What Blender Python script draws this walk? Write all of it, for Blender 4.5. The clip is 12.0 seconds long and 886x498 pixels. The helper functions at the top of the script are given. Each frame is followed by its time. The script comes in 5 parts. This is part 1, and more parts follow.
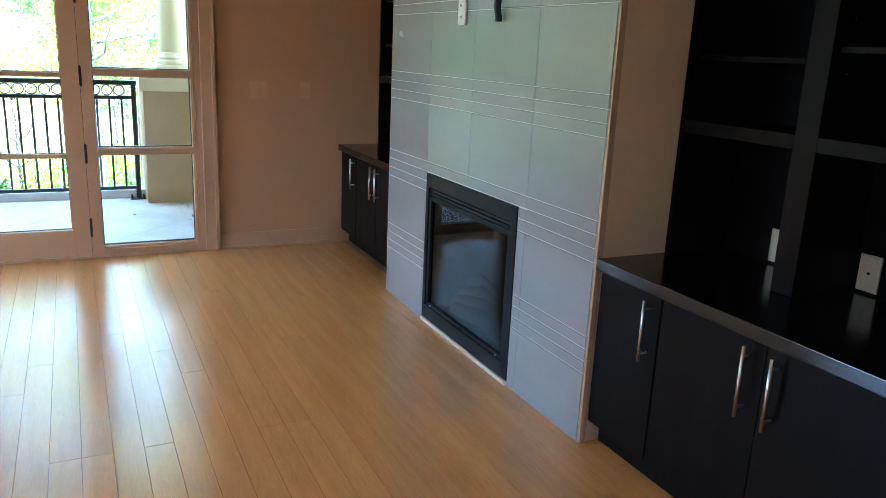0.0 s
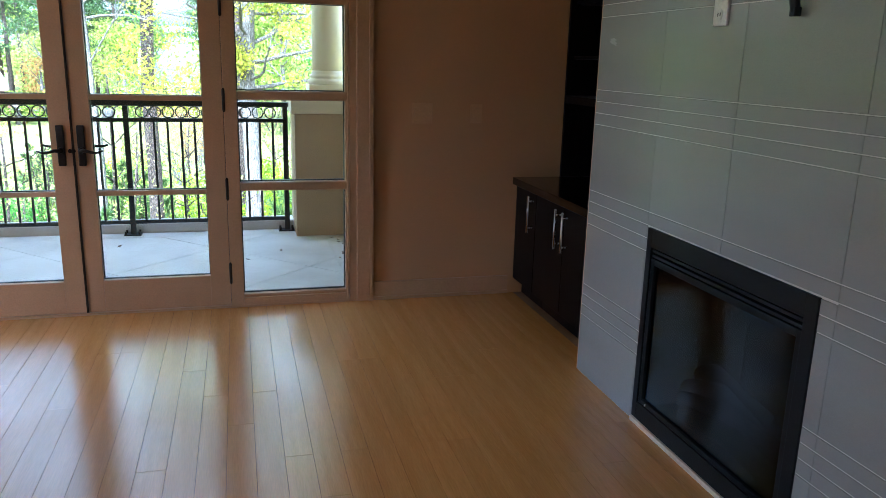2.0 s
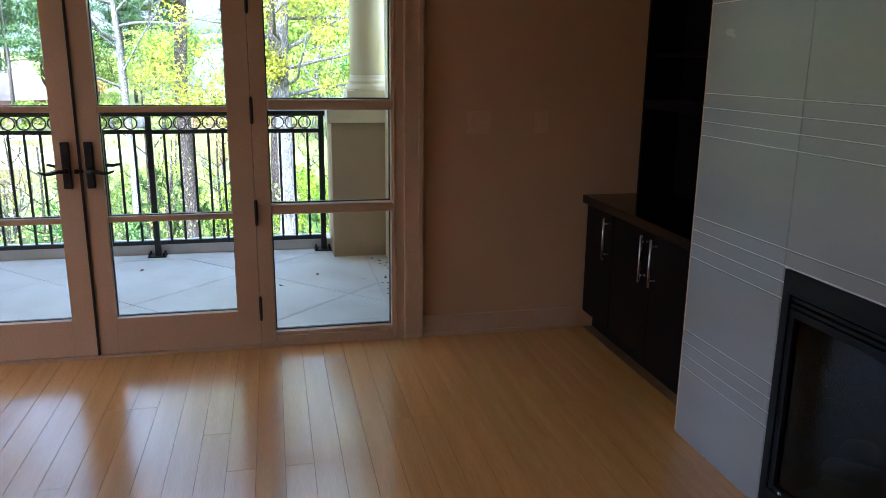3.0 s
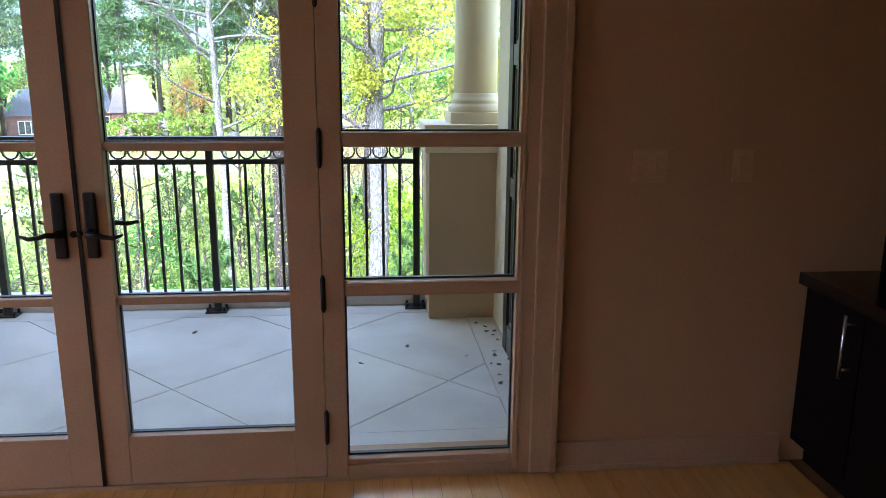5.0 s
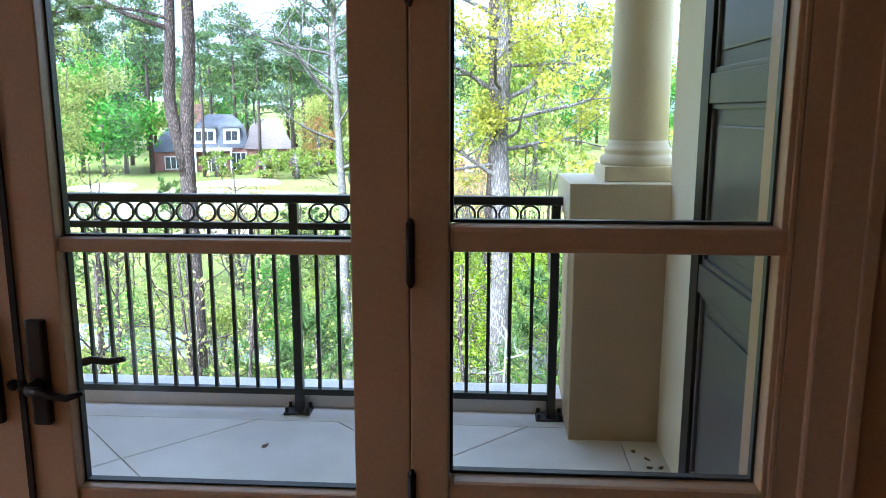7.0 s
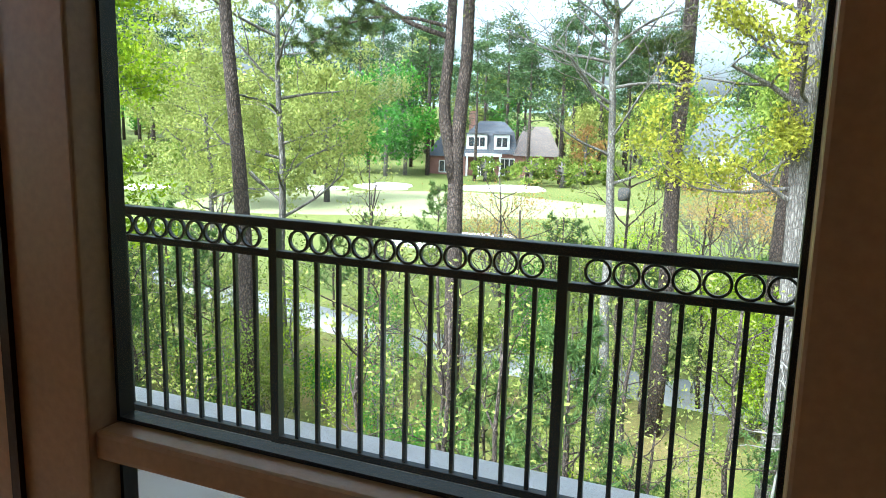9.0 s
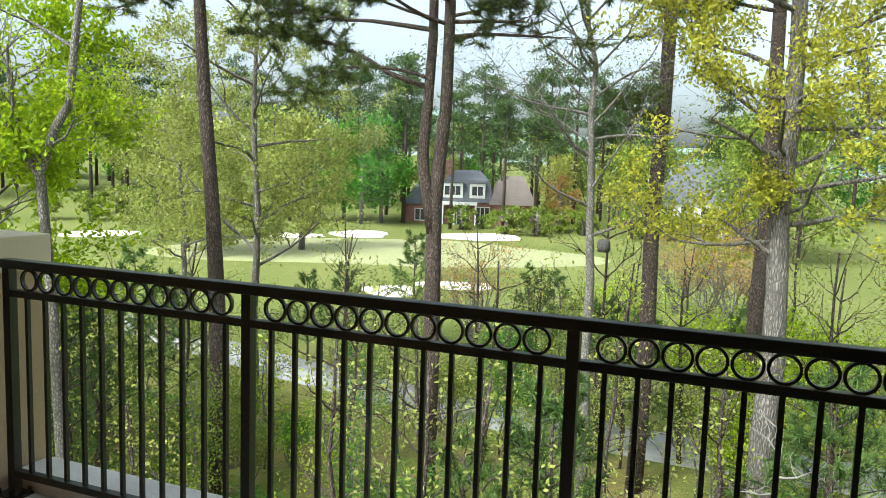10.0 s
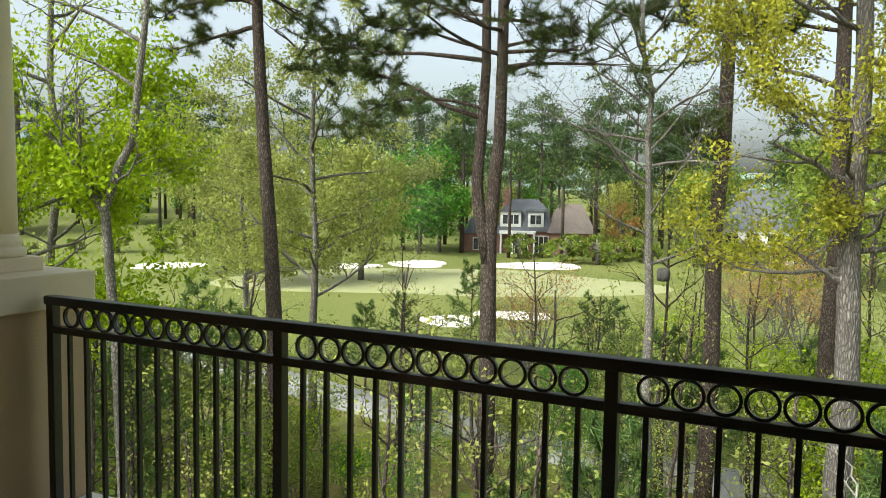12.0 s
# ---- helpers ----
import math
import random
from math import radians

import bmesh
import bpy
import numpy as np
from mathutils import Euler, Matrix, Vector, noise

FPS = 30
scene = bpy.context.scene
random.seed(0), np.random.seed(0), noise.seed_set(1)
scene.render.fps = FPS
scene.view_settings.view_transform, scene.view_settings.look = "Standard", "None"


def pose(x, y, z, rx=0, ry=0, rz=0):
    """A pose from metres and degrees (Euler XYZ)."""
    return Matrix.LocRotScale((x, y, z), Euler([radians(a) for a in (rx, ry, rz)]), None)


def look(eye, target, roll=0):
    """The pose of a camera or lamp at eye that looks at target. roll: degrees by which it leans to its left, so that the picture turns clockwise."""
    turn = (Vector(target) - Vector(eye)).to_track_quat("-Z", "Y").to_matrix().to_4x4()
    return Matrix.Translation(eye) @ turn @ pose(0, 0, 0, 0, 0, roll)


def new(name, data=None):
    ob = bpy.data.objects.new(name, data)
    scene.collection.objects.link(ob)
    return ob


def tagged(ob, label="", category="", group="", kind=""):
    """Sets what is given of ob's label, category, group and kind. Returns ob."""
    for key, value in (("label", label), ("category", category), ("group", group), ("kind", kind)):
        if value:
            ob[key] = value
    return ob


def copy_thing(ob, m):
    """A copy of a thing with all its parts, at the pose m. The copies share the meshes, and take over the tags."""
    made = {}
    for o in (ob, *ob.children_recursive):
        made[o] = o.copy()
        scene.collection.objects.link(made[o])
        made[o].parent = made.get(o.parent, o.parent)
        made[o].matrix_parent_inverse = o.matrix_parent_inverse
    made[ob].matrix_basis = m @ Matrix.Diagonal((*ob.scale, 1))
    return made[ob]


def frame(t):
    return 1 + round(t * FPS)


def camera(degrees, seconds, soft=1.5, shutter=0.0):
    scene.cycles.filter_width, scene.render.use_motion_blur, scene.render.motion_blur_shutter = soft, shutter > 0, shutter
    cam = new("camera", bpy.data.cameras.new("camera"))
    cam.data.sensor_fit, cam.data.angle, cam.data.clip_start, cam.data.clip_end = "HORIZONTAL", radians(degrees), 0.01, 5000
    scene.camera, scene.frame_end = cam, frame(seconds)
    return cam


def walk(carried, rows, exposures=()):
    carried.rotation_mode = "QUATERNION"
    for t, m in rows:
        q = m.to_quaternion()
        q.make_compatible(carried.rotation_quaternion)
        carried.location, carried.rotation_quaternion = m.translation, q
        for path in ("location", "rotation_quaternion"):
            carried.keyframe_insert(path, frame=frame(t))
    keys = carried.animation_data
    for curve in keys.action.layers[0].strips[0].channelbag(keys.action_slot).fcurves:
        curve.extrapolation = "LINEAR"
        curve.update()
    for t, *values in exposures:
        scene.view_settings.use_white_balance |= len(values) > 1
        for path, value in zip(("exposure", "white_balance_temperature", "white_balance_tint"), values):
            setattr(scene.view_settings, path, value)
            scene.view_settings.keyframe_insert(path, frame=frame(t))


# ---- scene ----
cam = camera(60.6, 12.0, soft=0.8)
PATH = [
    (0, (-0.781, -5.491, 1.464), (0.074, -3.755, 0.960), 2.6),
    (0.5, (-0.773, -5.231, 1.448), (0.046, -3.479, 0.941), 2.9),
    (1, (-0.761, -4.978, 1.461), (0.029, -3.211, 0.958), 1.8),
    (1.5, (-0.688, -4.723, 1.451), (-0.021, -2.902, 0.966), 1.4),
    (2, (-0.646, -4.449, 1.450), (-0.137, -2.576, 0.969), 1.5),
    (2.5, (-0.645, -4.116, 1.432), (-0.184, -2.229, 0.958), 1.1),
    (3, (-0.622, -3.804, 1.437), (-0.198, -1.908, 0.962), 0.6),
    (3.2, (-0.584, -3.665, 1.437), (-0.237, -1.754, 0.959), 0.3),
    (5, (-0.559, -2.541, 1.446), (-0.367, -0.600, 1.000), 0.4),
    (5.5, (-0.540, -2.250, 1.463), (-0.382, -0.299, 1.047), 0.3),
    (6.0, (-0.546, -1.943, 1.472), (-0.393, 0.012, 1.081), 0.0),
    (6.5, (-0.569, -1.663, 1.465), (-0.518, 0.303, 1.101), -0.1),
    (6.7, (-0.560, -1.549, 1.466), (-0.588, 0.420, 1.109), 0.0),
    (8.3, (-0.771, -0.775, 1.504), (-1.265, 1.130, 1.147), 0.0),
    (8.5, (-0.794, -0.669, 1.507), (-1.398, 1.208, 1.168), 0.3),
    (9, (-0.861, -0.470, 1.522), (-1.635, 1.331, 1.181), 1.4),
    (9.5, (-0.971, -0.290, 1.538), (-1.719, 1.525, 1.279), 1.8),
    (10, (-1.043, -0.223, 1.554), (-1.770, 1.627, 1.337), 1.9),
    (10.5, (-1.060, -0.161, 1.566), (-1.810, 1.685, 1.390), 1.5),
    (11, (-1.039, -0.135, 1.573), (-1.866, 1.679, 1.423), 1.5),
    (11.5, (-1.016, -0.104, 1.571), (-1.888, 1.690, 1.427), 1.4),
    (12, (-0.993, -0.100, 1.568), (-1.867, 1.693, 1.424), 1.0),
]
EXPOSURES = [(0, 4.8, 4250, 1), (0.5, 4.42, 4300, 2), (1, 4.22, 4350, 2), (1.5, 3.9, 4500, 4), (2.5, 3.5, 4650, 9), (5, 3.2, 4800, 15), (6.7, 2.95, 4800, 14), (8.3, 2.5, 4950, 6), (9, 2.25, 5300, 4), (10, 1.5, 6000, 5), (12, 1.2, 6400, 6)]
walk(cam, [(t, look(eye, target, roll)) for t, eye, target, roll in PATH], EXPOSURES)

# ---- world, sun and window light ----
world = bpy.data.worlds.new("sky")
scene.world = world
world.use_nodes = True
wn = world.node_tree.nodes
sky = wn.new("ShaderNodeTexSky")
sky.sky_type, sky.sun_disc = "NISHITA", False
sky.sun_elevation, sky.sun_rotation = radians(48), radians(205)
sky.air_density, sky.dust_density, sky.ozone_density = 1.0, 6.0, 1.0
pale = wn.new("ShaderNodeHueSaturation")
pale.inputs["Saturation"].default_value = 0.42
world.node_tree.links.new(sky.outputs[0], pale.inputs["Color"])
world.node_tree.links.new(pale.outputs[0], wn["Background"].inputs["Color"])
wn["Background"].inputs["Strength"].default_value = 0.15

sun_data = bpy.data.lights.new("sun", "SUN")
sun_data.energy, sun_data.angle, sun_data.color = 2.1, radians(14), (1.0, 0.95, 0.86)
sun = new("sun", sun_data)
sun.matrix_world = look((-17, -37, 45), (0, 0, 0))

ROOM_L, ROOM_B, CEIL = -4.6, -8.0, 2.95


def area(name, eye, target, w, h, energy, color=(0.86, 0.93, 1.0)):
    d = bpy.data.lights.new(name, "AREA")
    d.shape, d.size, d.size_y, d.energy, d.color = "RECTANGLE", w, h, energy, color
    o = new(name, d)
    o.matrix_world = look(eye, target)
    return o


# daylight through the two windows in the wall across from the fireplace
area("window_daylight", (ROOM_L - 0.05, -1.35, 1.55), (0, -1.35, 1.5), 1.7, 1.6, 0.4, (0.95, 0.97, 1.0))
area("window_daylight", (ROOM_L - 0.05, -6.85, 1.55), (0, -6.5, 1.4), 0.8, 1.6, 0.6, (0.95, 0.97, 1.0))

# ---- materials ----
MATS = {}


def nodes_of(name):
    m = bpy.data.materials.new(name)
    m.use_nodes = True
    return m, m.node_tree.nodes, m.node_tree.links, m.node_tree.nodes["Principled BSDF"]


def ramp(n, lk, fac, c0, c1, p0=0.3, p1=0.7):
    r = n.new("ShaderNodeValToRGB")
    r.color_ramp.elements[0].position, r.color_ramp.elements[1].position = p0, p1
    r.color_ramp.elements[0].color, r.color_ramp.elements[1].color = (*c0, 1), (*c1, 1)
    lk.new(fac, r.inputs[0])
    return r.outputs[0]


def noise_tex(n, lk, scale, detail=4, stretch=None, world_space=False):
    tx = n.new("ShaderNodeTexNoise")
    tx.inputs["Scale"].default_value, tx.inputs["Detail"].default_value = scale, detail
    if world_space:
        src = n.new("ShaderNodeNewGeometry").outputs["Position"]
    else:
        src = n.new("ShaderNodeTexCoord").outputs["Object"]
    if stretch:
        mp = n.new("ShaderNodeMapping")
        mp.inputs["Scale"].default_value = stretch
        lk.new(src, mp.inputs[0])
        src = mp.outputs[0]
    lk.new(src, tx.inputs["Vector"])
    return tx.outputs[0]


def mixed(n, lk, a, b, fac, kind="MIX"):
    m = n.new("ShaderNodeMix")
    m.data_type, m.blend_type = "RGBA", kind
    for sock, v in ((m.inputs[0], fac), (m.inputs[6], a), (m.inputs[7], b)):
        if isinstance(v, (int, float)):
            sock.default_value = v
        elif isinstance(v, tuple):
            sock.default_value = (*v, 1)
        else:
            lk.new(v, sock)
    return m.outputs[2]


def surface(name, c0, c1, rough=0.5, scale=3.0, fine=60.0, bump=0.1, metal=0.0, stretch=None, island=0.0, per_object=0.0, rough_var=0.08, spec=0.5, coat=0.0):
    """Two colours mixed by broad and fine noise, with relief and uneven gloss."""
    m, n, lk, b = nodes_of(name)
    broad = noise_tex(n, lk, scale, 5, stretch)
    grain = noise_tex(n, lk, fine, 3, stretch)
    col = ramp(n, lk, broad, c0, c1)
    col = mixed(n, lk, col, ramp(n, lk, grain, (0.82,) * 3, (1.1,) * 3), 0.55, "MULTIPLY")
    for amount, kind in ((island, 0), (per_object, 1)):
        if amount:
            rnd = n.new("ShaderNodeNewGeometry").outputs["Random Per Island"] if kind == 0 else n.new("ShaderNodeObjectInfo").outputs["Random"]
            col = mixed(n, lk, col, ramp(n, lk, rnd, (1 - amount,) * 3, (1 + amount,) * 3, 0, 1), 1.0, "MULTIPLY")
    lk.new(col, b.inputs["Base Color"])
    mr = n.new("ShaderNodeMapRange")
    mr.inputs["To Min"].default_value, mr.inputs["To Max"].default_value = max(0.02, rough - rough_var), rough + rough_var
    lk.new(broad, mr.inputs[0])
    lk.new(mr.outputs[0], b.inputs["Roughness"])
    b.inputs["Metallic"].default_value = metal
    b.inputs["Specular IOR Level"].default_value = spec
    b.inputs["Coat Weight"].default_value = coat
    b.inputs["Coat Roughness"].default_value = 0.2
    if bump:
        bp = n.new("ShaderNodeBump")
        bp.inputs["Strength"].default_value, bp.inputs["Distance"].default_value = bump, 0.01
        lk.new(grain, bp.inputs["Height"])
        lk.new(bp.outputs[0], b.inputs["Normal"])
    MATS[name] = m
    return m


def leaf_mat(name, c0, c1, back=0.45, rough=0.55):
    """Leaves: each one its own tint, light passing through."""
    m, n, lk, b = nodes_of(name)
    rnd = n.new("ShaderNodeNewGeometry").outputs["Random Per Island"]
    col = ramp(n, lk, rnd, c0, c1, 0.0, 1.0)
    shade = n.new("ShaderNodeObjectInfo").outputs["Random"]
    col = mixed(n, lk, col, ramp(n, lk, shade, (0.8, 0.82, 0.8), (1.15, 1.1, 1.0), 0, 1), 1.0, "MULTIPLY")
    lk.new(col, b.inputs["Base Color"])
    b.inputs["Roughness"].default_value = rough
    b.inputs["Specular IOR Level"].default_value = 0.15
    tr = n.new("ShaderNodeBsdfTranslucent")
    lk.new(col, tr.inputs["Color"])
    mx = n.new("ShaderNodeMixShader")
    mx.inputs[0].default_value = back
    lk.new(b.outputs[0], mx.inputs[1])
    lk.new(tr.outputs[0], mx.inputs[2])
    lk.new(mx.outputs[0], n["Material Output"].inputs["Surface"])
    return m


def glass_mat(name, tint=(0.97, 0.99, 0.98), gloss=1.0):
    m, n, lk, b = nodes_of(name)
    n.remove(b)
    t, g, mx, fr = n.new("ShaderNodeBsdfTransparent"), n.new("ShaderNodeBsdfGlossy"), n.new("ShaderNodeMixShader"), n.new("ShaderNodeLayerWeight")
    t.inputs[0].default_value = (*tint, 1)
    g.inputs["Roughness"].default_value = 0.01
    edge = n.new("ShaderNodeMath")
    edge.operation = "POWER"
    edge.inputs[1].default_value = 5.0
    lk.new(fr.outputs["Facing"], edge.inputs[0])
    mul = n.new("ShaderNodeMath")
    mul.operation = "MULTIPLY_ADD"
    mul.inputs[1].default_value, mul.inputs[2].default_value = 0.6 * gloss, 0.018 * gloss
    lk.new(edge.outputs[0], mul.inputs[0])
    lk.new(mul.outputs[0], mx.inputs[0])
    lk.new(t.outputs[0], mx.inputs[1])
    lk.new(g.outputs[0], mx.inputs[2])
    lk.new(mx.outputs[0], n["Material Output"].inputs["Surface"])
    return m


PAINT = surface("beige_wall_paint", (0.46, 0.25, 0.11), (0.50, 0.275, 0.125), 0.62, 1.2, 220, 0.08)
# tan paint made paler to include light from the room behind
TANPAINT = surface("lightened_tan_paint", (0.64, 0.44, 0.255), (0.68, 0.475, 0.28), 0.6, 1.5, 220, 0.08)
CEILING = surface("ceiling_paint", (0.74, 0.71, 0.66), (0.78, 0.75, 0.70), 0.8, 1.5, 200, 0.05)
TRIM = surface("cream_trim_paint", (0.43, 0.25, 0.125), (0.48, 0.285, 0.15), 0.36, 4, 120, 0.05, rough_var=0.06)
WOODTRIM = surface("light_wood_edge", (0.42, 0.27, 0.15), (0.5, 0.34, 0.2), 0.5, 6, 90, 0.1, stretch=(1, 1, 0.1))
HEARTH = surface("pale_hearth_strip", (0.62, 0.5, 0.36), (0.7, 0.58, 0.44), 0.5, 6, 60, 0.05)
FLOORWOOD = surface("bamboo_floor", (0.56, 0.265, 0.062), (0.66, 0.335, 0.095), 0.2, 2.2, 26, 0.012, stretch=(9, 0.55, 1), per_object=0.05, rough_var=0.04, coat=0.7)
FLOORSTUFF = surface("bamboo_floor_rest", (0.56, 0.265, 0.062), (0.66, 0.335, 0.095), 0.2, 2.2, 26, 0.012, stretch=(9, 0.55, 1), island=0.05, rough_var=0.04, coat=0.7)
SUBFLOOR = surface("floor_joint", (0.20, 0.10, 0.035), (0.26, 0.135, 0.05), 0.7, 6, 60, 0.05)
TILE = surface("grey_porcelain_tile", (0.26, 0.26, 0.245), (0.30, 0.30, 0.285), 0.24, 2.0, 500, 0.01, stretch=(1, 0.5, 2), per_object=0.04)
GROUT = surface("pale_grout", (0.52, 0.51, 0.48), (0.60, 0.59, 0.55), 0.85, 10, 200, 0.1)
ESPRESSO = surface("espresso_wood", (0.0042, 0.0032, 0.003), (0.009, 0.0065, 0.0055), 0.34, 3, 40, 0.03, stretch=(6, 6, 0.5), spec=0.06)
ESPRESSO_TOP = surface("espresso_counter", (0.004, 0.003, 0.0028), (0.009, 0.0065, 0.0055), 0.16, 3, 40, 0.02, stretch=(6, 0.5, 6))
STEEL = surface("brushed_steel", (0.58, 0.57, 0.55), (0.66, 0.65, 0.63), 0.28, 8, 120, 0.03, metal=1.0, stretch=(8, 8, 0.4))
BLACKMETAL = surface("black_iron", (0.008, 0.009, 0.009), (0.016, 0.017, 0.016), 0.42, 12, 150, 0.08)
FIREMETAL = surface("fireplace_black_steel", (0.006, 0.0065, 0.008), (0.011, 0.012, 0.014), 0.42, 6, 140, 0.05, spec=0.12)
FIREBRICK = surface("firebox_lining", (0.012, 0.011, 0.010), (0.025, 0.022, 0.02), 0.85, 6, 30, 0.08)
RAILPAINT = surface("dark_green_black_rail", (0.010, 0.014, 0.012), (0.018, 0.023, 0.02), 0.38, 9, 140, 0.06)
BRONZE = surface("dark_bronze", (0.018, 0.014, 0.011), (0.032, 0.025, 0.02), 0.4, 14, 120, 0.05, metal=0.6)
WHITEPLASTIC = surface("white_plastic", (0.72, 0.70, 0.66), (0.78, 0.76, 0.72), 0.35, 10, 100, 0.0)
PLATE = surface("beige_switch_plastic", (0.51, 0.29, 0.135), (0.55, 0.315, 0.15), 0.35, 10, 100, 0.0)
ALMOND = surface("almond_plastic", (0.62, 0.5, 0.34), (0.68, 0.56, 0.39), 0.35, 10, 100, 0.0)
BLACKCABLE = surface("black_cable", (0.01, 0.01, 0.01), (0.02, 0.02, 0.02), 0.5, 10, 100, 0.0)
CONCRETE = surface("balcony_concrete", (0.58, 0.54, 0.49), (0.78, 0.745, 0.70), 0.6, 2.2, 70, 0.12, per_object=0.03)
JOINT = surface("concrete_joint", (0.12, 0.115, 0.11), (0.17, 0.16, 0.15), 0.9, 6, 60, 0.1)
STUCCO = surface("grey_tan_stucco", (0.45, 0.33, 0.195), (0.51, 0.38, 0.23), 0.85, 2.5, 130, 0.4)
CREAMSTONE = surface("cream_cast_stone", (0.70, 0.61, 0.42), (0.77, 0.685, 0.49), 0.7, 3, 110, 0.2)
SHUTTER = surface("dark_taupe_shutter", (0.075, 0.065, 0.058), (0.10, 0.088, 0.078), 0.35, 4, 90, 0.04)
DRYLEAF = surface("dry_leaf", (0.10, 0.06, 0.03), (0.18, 0.11, 0.06), 0.8, 20, 80, 0.1, island=0.2)
GLASS = glass_mat("window_glass")
FIREGLASS = glass_mat("smoked_fire_glass", (0.2, 0.19, 0.2), 1.4)

def bark_mat(name, crack, plate, tall=0.4, scale=21.0, deep=0.02):
    """Bark plates parted by dark cracks, drawn out along the trunk."""
    m, n, lk, b = nodes_of(name)
    co = n.new("ShaderNodeTexCoord").outputs["Object"]
    wob = n.new("ShaderNodeTexNoise")
    wob.inputs["Scale"].default_value = 3.0
    lk.new(co, wob.inputs["Vector"])
    jit = mixed(n, lk, co, wob.outputs["Color"], 0.12, "ADD")
    mp = n.new("ShaderNodeMapping")
    mp.inputs["Scale"].default_value = (1.0, 1.0, tall)
    lk.new(jit, mp.inputs[0])
    vo = n.new("ShaderNodeTexVoronoi")
    vo.feature = "DISTANCE_TO_EDGE"
    vo.inputs["Scale"].default_value = scale
    lk.new(mp.outputs[0], vo.inputs["Vector"])
    gap = n.new("ShaderNodeMapRange")
    gap.inputs["From Max"].default_value = 0.3
    lk.new(vo.outputs["Distance"], gap.inputs[0])
    pl = ramp(n, lk, noise_tex(n, lk, 4.0, 6), tuple(c * 0.62 for c in plate), tuple(c * 1.2 for c in plate))
    lk.new(mixed(n, lk, crack, pl, gap.outputs[0]), b.inputs["Base Color"])
    b.inputs["Roughness"].default_value = 0.92
    b.inputs["Specular IOR Level"].default_value = 0.2
    bp = n.new("ShaderNodeBump")
    bp.inputs["Strength"].default_value, bp.inputs["Distance"].default_value = 1.0, deep
    lk.new(gap.outputs[0], bp.inputs["Height"])
    lk.new(bp.outputs[0], b.inputs["Normal"])
    return m


PINEBARK = bark_mat("pine_bark", (0.035, 0.027, 0.023), (0.14, 0.108, 0.092))
OAKBARK = bark_mat("grey_oak_bark", (0.085, 0.076, 0.068), (0.225, 0.205, 0.185), 0.22, 24)
PALEBARK = bark_mat("pale_bark", (0.07, 0.063, 0.055), (0.25, 0.235, 0.21), 0.5, 26, 0.008)
BLEACHED = surface("bleached_wood", (0.15, 0.14, 0.125), (0.24, 0.225, 0.20), 0.8, 5, 60, 0.2)
NEEDLES = leaf_mat("pine_needles", (0.04, 0.068, 0.02), (0.14, 0.17, 0.045), 0.25)
YOUNGNEEDLES = leaf_mat("young_pine_needles", (0.05, 0.10, 0.03), (0.14, 0.21, 0.055), 0.3)
LEAF_YELLOW = leaf_mat("spring_oak_leaves", (0.20, 0.22, 0.02), (0.46, 0.45, 0.06), 0.5)
LEAF_LIME = leaf_mat("lime_leaves", (0.15, 0.25, 0.006), (0.38, 0.50, 0.016), 0.5)
LEAF_PALE = leaf_mat("pale_budding_leaves", (0.20, 0.24, 0.05), (0.43, 0.45, 0.13), 0.45)
LEAF_GREEN = leaf_mat("fresh_green_leaves", (0.045, 0.16, 0.018), (0.12, 0.29, 0.035), 0.45)
LEAF_MID = leaf_mat("woodland_leaves", (0.085, 0.14, 0.018), (0.28, 0.34, 0.06), 0.45)
LEAF_RUST = leaf_mat("rusty_spring_leaves", (0.26, 0.15, 0.05), (0.42, 0.27, 0.10), 0.4)
FARPINE = leaf_mat("far_pine_foliage", (0.035, 0.068, 0.026), (0.08, 0.125, 0.04), 0.2)
SAND = surface("bunker_sand", (0.74, 0.70, 0.62), (0.82, 0.78, 0.70), 0.9, 0.4, 3, 0.1)
PATHMAT = surface("cart_path_asphalt", (0.20, 0.20, 0.20), (0.30, 0.30, 0.29), 0.85, 0.5, 8, 0.2)
BRICK = surface("red_brick_far", (0.17, 0.08, 0.06), (0.24, 0.12, 0.095), 0.85, 1.0, 14, 0.2)
SLATE = surface("grey_slate_roof", (0.055, 0.06, 0.07), (0.09, 0.097, 0.11), 0.8, 0.7, 9, 0.3)
TANROOF = surface("tan_shingle_roof", (0.105, 0.085, 0.075), (0.15, 0.12, 0.105), 0.8, 0.7, 9, 0.3)
WHITEWALL = surface("white_house_paint", (0.52, 0.52, 0.50), (0.60, 0.60, 0.58), 0.6, 0.6, 10, 0.1)
DARKGLASS = surface("far_window_glass", (0.02, 0.025, 0.03), (0.05, 0.055, 0.06), 0.08, 1, 10, 0.0)
# woods paled to blue-green: distance haze mixed into the base colour
HILL = surface("haze_tinted_hill", (0.13, 0.19, 0.17), (0.20, 0.26, 0.22), 0.95, 0.03, 0.3, 0.0)
SNAG = surface("weathered_nest", (0.035, 0.033, 0.03), (0.08, 0.075, 0.07), 0.9, 8, 60, 0.4)


